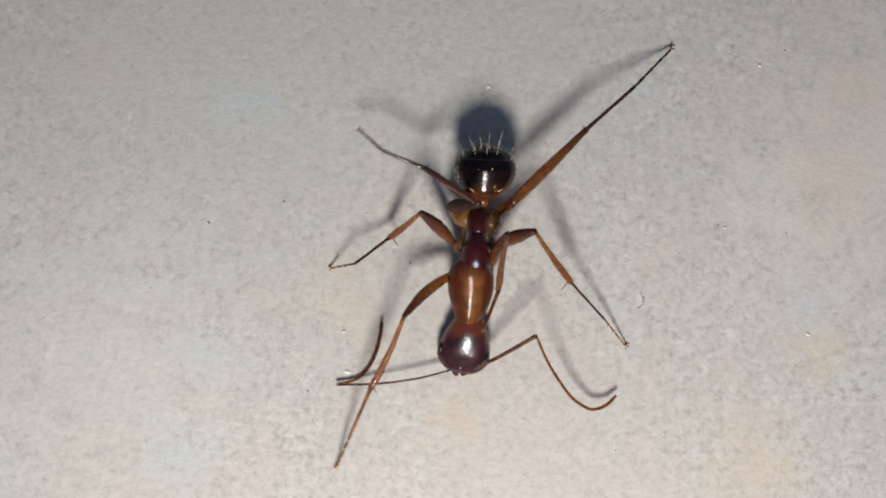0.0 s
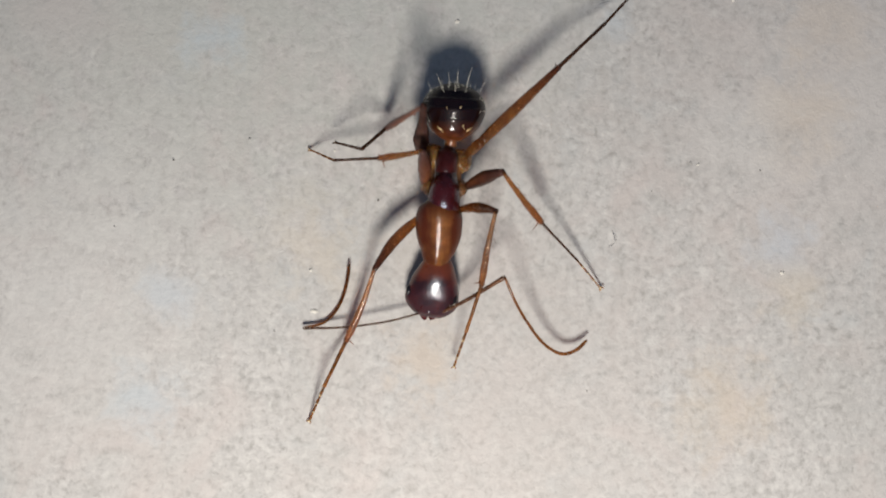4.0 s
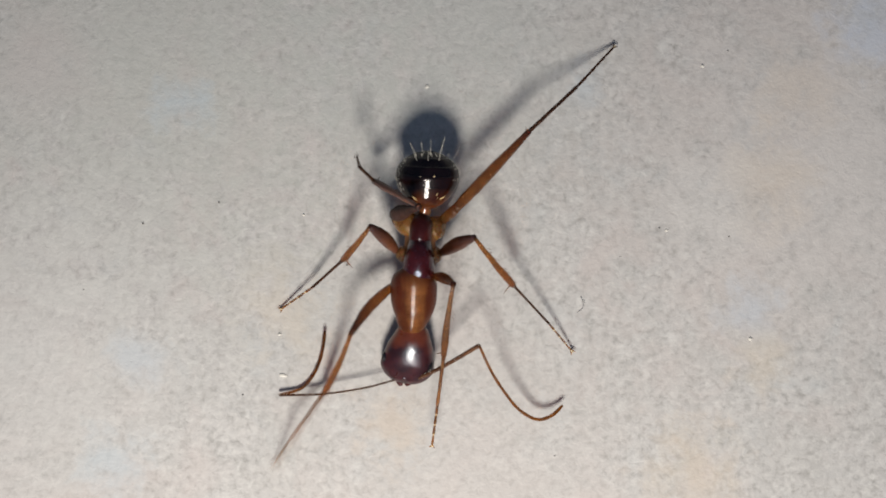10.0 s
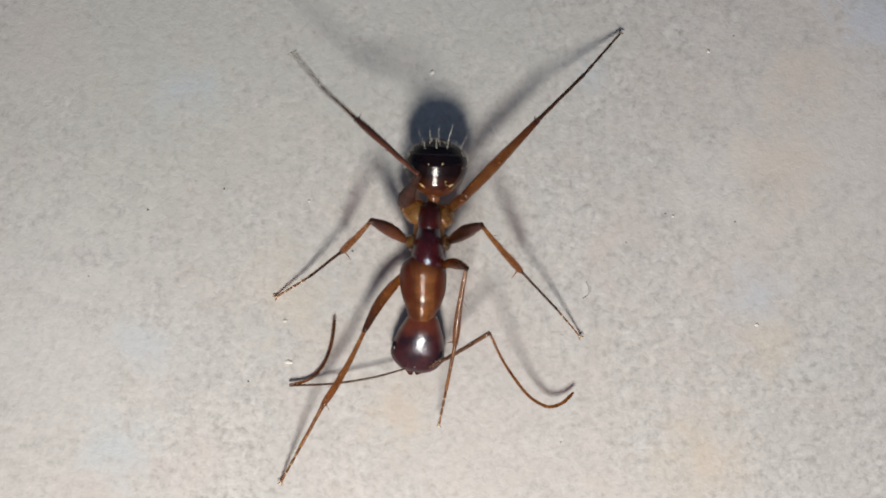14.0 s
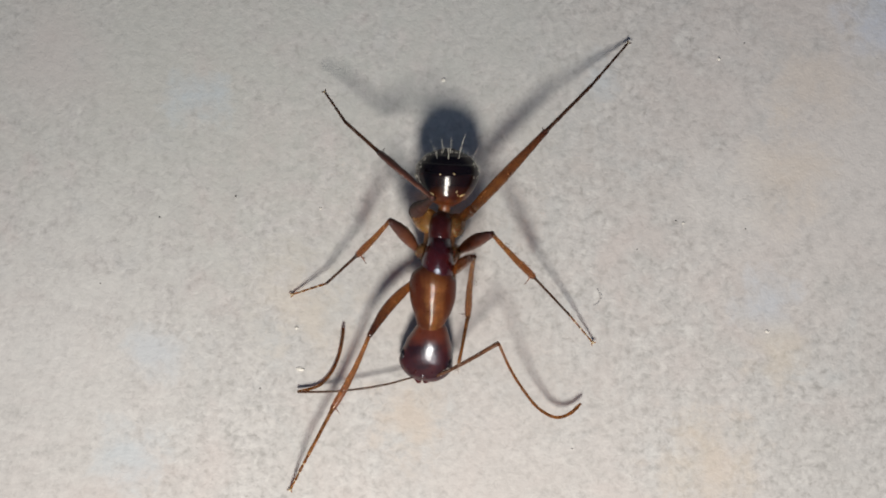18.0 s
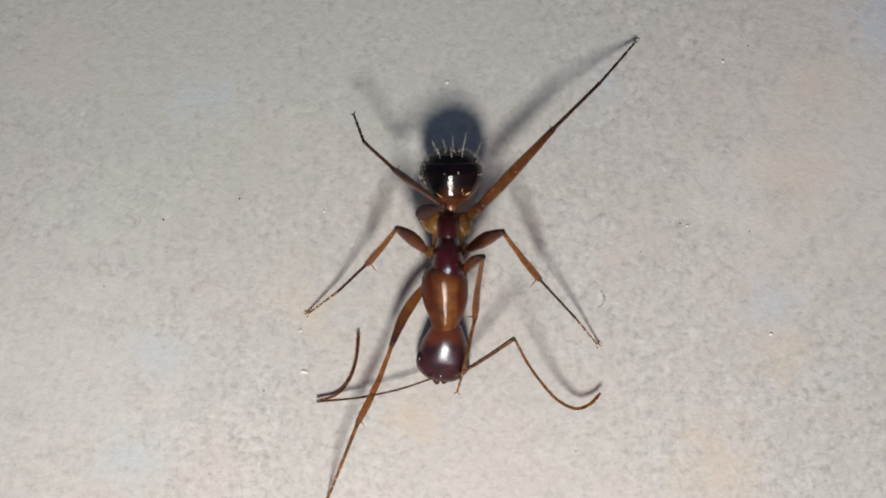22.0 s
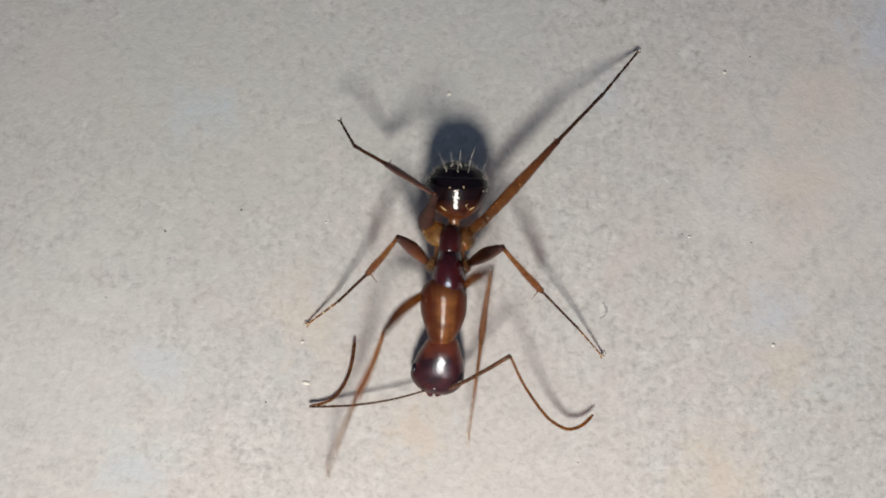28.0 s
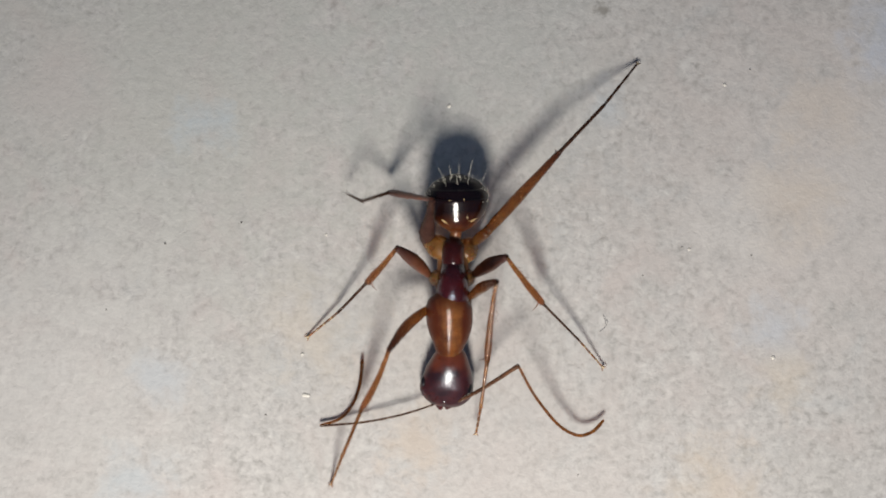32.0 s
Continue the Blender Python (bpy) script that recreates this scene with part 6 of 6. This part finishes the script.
        (27.9, 48.2, 71.2, 141.6, -44.1, 151.1, 4.9, 123.3, -21.3), (28, 67.2, 69.8, 145.5, -50.4, 151.5, 42, 119.8, -43.2),
        (28.1, 57.9, 70.6, 140.2, -45.5, 147.5, 21.8, 116.3, -36.5), (28.2, 55.5, 70.3, 137.5, -43.2, 139.7, 7.3, 119.7, -19.8),
        (28.5, 56, 72.8, 138.7, -46.9, 135.2, 16.8, 106.2, -44.6), (28.8, 49.3, 72.7, 136, -39.4, 147.7, -4.4, 120.5, -18.8),
        (29, 57.8, 73.7, 140, -52, 142.3, 35.3, 120.5, -43.5), (29.2, 38.2, 74, 138.9, -39.9, 169.5, 5.3, 136.8, -41.4),
        (29.5, 34.5, 71.7, 138.2, -37, 154, -8.5, 147.3, -14.8), (29.8, 44.2, 71.5, 148.3, -32.6, 166.2, -3.9, 126.5, -61.2),
        (29.967, 38.4, 71.2, 146.8, -34, 164.1, -1.3, 124.5, -62.9), (30, 56.1, 71.3, 144.2, -51.5, 154.6, 48.3, 147.1, -73.8),
        (30.033, 47.6, 72.1, 155, -44.8, 145.5, 31.5, 104.6, -70.3), (30.2, 34.2, 69.5, 159.9, -36.3, 139.7, 10.2, 78.4, -75),
        (30.5, 18.1, 68.5, 146.7, -43.8, 159.3, 18.9, 128.4, -64.3), (30.8, 35.7, 71.9, 140.9, -33.5, 152.7, -13.5, 146.5, -12.7),
        (30.9, 21.6, 69, 142.6, -34.4, 169.6, -0.2, 131.1, -43.3), (30.967, 19.4, 68.2, 143, -35.3, 170.2, 4.1, 130.4, -53.2),
        (31, 44.9, 74.4, 144.7, -50.5, 165.9, 49.6, 157.2, -70.8), (31.033, 38.9, 70.9, 141.2, -43, 165.4, 26.6, 130.3, -47.8),
        (31.1, 36, 70.4, 140.4, -38.5, 160.5, 13.5, 127.8, -43), (31.2, 58.4, 71.8, 136.2, -32.2, 145.9, -1.7, 133.7, -3.7),
        (31.5, 35, 68.7, 143.7, -44.5, 150.4, 17.1, 119.2, -40.5), (31.8, 47.6, 67.1, 152.7, -48.4, 174.7, 17.8, 147.9, -29.7),
        (32, 77.1, 64.3, 163.4, -61.6, -161.8, 52.1, 149.3, -65.5),
    ])
    kick("hind_b", [
        (0, 36.7, 65.7, 44.9, -3.7, 41.6, -14.9, 45.7, -22.6), (0.2, 36.9, 65.2, 44.8, -3.8, 42.3, -16.1, 46.1, -20.7),
        (0.5, 37, 64.4, 44.7, -3.4, 42, -14.6, 46, -23.3), (0.8, 37.1, 64.5, 44.7, -3.7, 42.7, -16.1, 46.6, -20.7),
        (1, 37.1, 64.7, 44.7, -3.6, 42.1, -14.7, 46.1, -22.9), (1.2, 37.4, 64.2, 44.7, -3.7, 42.6, -16.1, 46.5, -20.7),
        (1.5, 37.7, 63.7, 44.8, -3.6, 41.8, -16.1, 45.7, -20.7), (1.8, 39.3, 63.5, 46.2, -3.2, 44.1, -16.5, 48.1, -21),
        (2, 40.5, 63, 47.2, -3, 44.8, -16.7, 48.8, -21.1), (2.2, 39.8, 63.8, 46.8, -3.2, 44.8, -16.5, 48.8, -21),
        (2.5, 38.7, 65.2, 46.2, -3.4, 43.3, -16.6, 47.3, -21), (2.8, 38.7, 64.2, 45.9, -3.3, 44.4, -16.6, 48.3, -21),
        (3, 38.6, 63.5, 45.6, -3.1, 44.3, -16.7, 48.2, -21.1), (3.2, 38.4, 63.5, 45.2, -3.2, 44.5, -16.6, 48.5, -21),
        (3.5, 37.9, 63.5, 44.7, -3.2, 43.6, -16.6, 47.6, -21), (3.8, 38.1, 63, 44.6, -3.2, 44.3, -16.4, 48.3, -20.9),
        (4, 38.1, 62.7, 44.5, -3.3, 44.4, -16.3, 48.2, -20.8), (4.2, 37.9, 62.9, 44.4, -3.3, 43.8, -16.3, 47.8, -20.8),
        (4.5, 37.8, 63, 44.3, -3.4, 43, -16.2, 47, -20.8), (6.5, 36.6, 63.9, 43.4, -3.5, 42.3, -16.3, 46.3, -20.8),
        (6.8, 37.5, 62.9, 43.9, -3.3, 43.2, -16.3, 47.2, -20.8), (6.9, 37.8, 62.5, 44.1, -3.2, 43.5, -16.4, 47.5, -20.8),
        (7, 37.9, 62.7, 44.2, -2.8, 43.8, -16.9, 47.9, -21.2), (7.1, 37.9, 62.8, 44.1, -2.8, 43.7, -16.9, 47.9, -21.2),
        (7.2, 37.8, 62.8, 44.1, -2.8, 43.7, -16.9, 47.8, -21.2), (7.5, 37.6, 63.2, 43.9, -2.9, 43.5, -16.9, 47.6, -21.2),
        (7.8, 37.6, 62.9, 43.9, -2.8, 43.6, -16.9, 47.7, -21.2), (8, 37.6, 62.8, 44, -2.8, 43.6, -16.9, 47.7, -21.2),
        (8.2, 37.7, 62.6, 44, -2.7, 43.1, -17, 47.3, -21.3), (8.5, 37.8, 62.3, 44, -2.6, 42.5, -17.1, 46.6, -21.3),
        (8.8, 38, 62.8, 44.5, -3, 42.3, -16.6, 46.3, -21), (9, 38, 63.5, 44.8, -3.1, 42.3, -16.7, 46.3, -21.1),
        (9.2, 39.2, 63, 45.8, -2.9, 42.8, -16.8, 46.8, -21.1), (9.5, 40.7, 62.1, 47.2, -2.6, 43.5, -17, 47.6, -21.2),
        (9.8, 40.2, 62.3, 46.8, -2.7, 43.4, -17, 47.5, -21.2), (9.9, 40.2, 62.3, 46.6, -2.7, 43.3, -17, 47.4, -21.2),
        (10, 40, 62.4, 46.5, -2.7, 43.3, -17, 47.4, -21.2), (10.1, 40, 62.5, 46.6, -2.7, 43.8, -17, 47.9, -21.2),
        (10.2, 40.1, 62.8, 46.8, -2.8, 44.3, -16.9, 48.3, -21.2), (10.5, 40.4, 63.4, 47.3, -2.9, 45.8, -16.9, 49.8, -21.2),
        (10.8, 41, 62.4, 47.5, -2.7, 46.3, -16.9, 50.3, -21.2), (11, 35.9, 61.6, 48.5, -2.2, 46.4, -17.4, 50.6, -21.5),
        (11.2, 35, 62.9, 48.6, -2.4, 46.9, -17.3, 51, -21.5), (11.5, 33.9, 64.5, 48.7, -3.1, 47.2, -16.8, 51.3, -21.1),
        (11.8, 33.7, 63.9, 48.1, -3.1, 45.9, -16.8, 50, -21.1), (12, 39.5, 64.1, 46.6, -3.1, 44.9, -16.8, 49, -21.1),
        (12.2, 40, 63.5, 46.9, -3, 45.7, -16.8, 49.7, -21.1), (12.5, 40.6, 62.6, 47.2, -2.9, 46.5, -16.8, 50.5, -21.1),
        (12.8, 40.1, 62.6, 46.7, -2.8, 46.2, -16.8, 50.2, -21.2), (13, 39.8, 62.7, 46.4, -2.8, 45.9, -16.9, 49.9, -21.2),
        (13.2, 39.8, 63.4, 46.6, -3, 46, -16.8, 50, -21.1), (13.5, 39.7, 64.5, 47, -3.2, 46, -16.8, 50, -21.1),
        (13.8, 39, 64.3, 46.2, -3.1, 45.2, -16.8, 49.2, -21.1), (14, 38.5, 64, 45.6, -3, 44.3, -16.8, 48.3, -21.2),
        (14.2, 38, 64.7, 45.4, -3.2, 44.7, -16.8, 48.7, -21.1), (14.5, 37.4, 65.3, 45, -3.7, 44.7, -16.4, 48.6, -20.8),
        (16.5, 38.4, 64.3, 45.7, -3.4, 44.6, -16.5, 48.5, -20.9), (16.8, 39.1, 63.4, 46.1, -2.9, 45.8, -16.9, 49.9, -21.2),
        (17, 39.7, 62.5, 46.3, -2.8, 46.4, -16.2, 50.5, -22), (17.2, 39.2, 63.2, 46.1, -2.9, 45.8, -16.9, 49.9, -21.2),
        (17.5, 38.6, 64.2, 45.9, -3, 44.6, -16.9, 48.7, -21.2), (17.8, 38.4, 66.2, 46.6, -3.8, 45.3, -16.3, 49.2, -20.8),
        (18, 38.3, 67.4, 47.1, -4.4, 45.6, -15.9, 49.4, -20.5), (18.2, 39.3, 65.8, 47.4, -4.1, 45.3, -15.9, 49.2, -20.5),
        (18.5, 40.5, 63.9, 47.7, -3.4, 44.8, -16.4, 48.8, -20.8), (18.8, 39.7, 63.2, 46.6, -3.3, 44.6, -16.4, 48.4, -20.8),
        (19, 39, 63.3, 45.9, -2.9, 44.1, -16.7, 48.2, -21.3), (19.2, 39.1, 63.4, 46, -3, 44.2, -16.8, 48.2, -21.1),
        (19.5, 39.2, 63.8, 46.3, -3, 44.2, -16.9, 48.2, -21.2), (19.8, 38.8, 63.8, 45.9, -3, 43.6, -16.8, 47.6, -21.1),
        (20, 38.5, 63.9, 45.7, -3, 43.5, -16.6, 47.5, -21.5), (20.2, 38.3, 64.7, 45.7, -3.2, 43.3, -16.8, 47.3, -21.2),
        (20.5, 38.1, 65.4, 45.9, -3.7, 43.2, -16.4, 47.1, -20.8), (20.8, 37.4, 65.1, 45.1, -3.6, 42.7, -16.4, 46.6, -20.8),
        (21, 37, 65, 44.6, -3.6, 42.1, -16.3, 46, -20.9), (21.2, 37.7, 64.2, 45.1, -3.5, 43.1, -15.7, 47, -21.6),
        (21.5, 38.5, 63.7, 45.7, -2.8, 43.9, -14.5, 48.1, -24.5), (21.8, 36.3, 65.2, 44.2, -3.5, 42.4, -15, 46.4, -22.8),
        (22, 34.7, 66.5, 43.1, -3.6, 41, -15, 45.1, -23), (22.2, 35.4, 65.6, 43.5, -3.7, 41.8, -15.6, 45.8, -21.7),
        (22.5, 36.4, 64.5, 44, -3.4, 42.4, -15.3, 46.4, -22.4), (22.8, 36.5, 65.1, 44.3, -3.6, 41.7, -16.4, 45.6, -20.8),
        (23, 36.5, 65.5, 44.5, -3.6, 41, -15.6, 45, -21.8), (23.2, 36.2, 65.6, 44.2, -3.7, 41.6, -16.4, 45.5, -20.8),
        (23.5, 35.7, 65.6, 43.7, -3.7, 42.5, -15.7, 46.5, -21.7), (23.8, 35.4, 65.8, 43.5, -3.7, 42.1, -16.4, 46.1, -20.8),
        (24, 35.2, 66, 43.4, -3.7, 41.7, -15.3, 45.7, -22.3), (24.2, 35, 65.5, 43, -3.6, 41.7, -15.5, 45.7, -22),
        (24.5, 34.7, 64.8, 42.4, -3.1, 41.3, -14.7, 45.5, -23.8), (24.8, 35.4, 64.8, 43.1, -3.5, 41.8, -15.4, 45.8, -22.2),
        (25, 35.8, 65, 43.5, -3.6, 41.6, -15.7, 45.6, -21.7), (25.2, 34.7, 66.3, 43.1, -3.8, 41.3, -16.4, 45.3, -20.8),
        (25.5, 33.2, 68, 42.3, -4, 40.3, -16.4, 44.3, -20.8), (27.5, 36.5, 65.7, 44.5, -3.5, 42.8, -15, 46.9, -23),
        (27.8, 38.8, 63.5, 45.9, -3.2, 44.3, -15.3, 48.4, -22.5), (27.9, 39.3, 63.2, 46.3, -2.9, 44.8, -16.3, 48.9, -21.9),
        (28, 40, 62.5, 46.8, -2.6, 45.5, -15.6, 49.6, -23), (28.1, 39.4, 63.3, 46.5, -2.9, 45.1, -16.4, 49.2, -21.8),
        (28.2, 38.8, 64.1, 46.2, -3, 44.9, -16.9, 48.9, -21.2), (28.5, 37.1, 66.1, 45.4, -3.5, 43.6, -15.1, 47.7, -22.9),
        (28.8, 38.2, 64.5, 45.8, -3.4, 44.6, -15.6, 48.7, -21.9), (29, 38.7, 63.6, 46, -3.1, 44.9, -15.2, 49, -22.8),
        (29.2, 38.2, 64, 45.7, -3.2, 44.5, -15.2, 48.6, -22.7), (29.5, 37.4, 65, 45.2, -3, 43.3, -14.6, 47.7, -24.4),
        (29.8, 37.3, 64.4, 44.9, -3.3, 43.1, -15.2, 47.2, -22.8), (30, 37.2, 64.2, 44.7, -3.2, 42.6, -15.1, 46.8, -23),
        (30.2, 37.3, 63.9, 44.7, -3.1, 42.7, -15, 46.9, -23.2), (30.5, 37.3, 63.8, 44.6, -2.7, 42.5, -14.6, 46.9, -24.5),
        (30.8, 37.3, 63.4, 44.6, -2.8, 43, -14.7, 47.4, -24.1), (30.9, 37.3, 63.4, 44.5, -2.8, 43.1, -14.7, 47.5, -24.1),
        (31, 37.2, 63.5, 44.5, -2.6, 43.3, -14.5, 47.7, -24.9), (31.1, 37.2, 63.4, 44.4, -2.8, 43.2, -14.7, 47.6, -24.1),
        (31.2, 37, 63.5, 44.3, -2.8, 43, -14.7, 47.4, -24.1), (31.5, 36.4, 64, 43.9, -2.7, 42.8, -14.7, 47.2, -24.4),
        (31.8, 36.8, 64.1, 44.2, -2.9, 42.6, -14.8, 47, -24), (32, 36.8, 64.3, 44.4, -2.7, 43, -14.8, 47.5, -24.6),
    ])


motions()
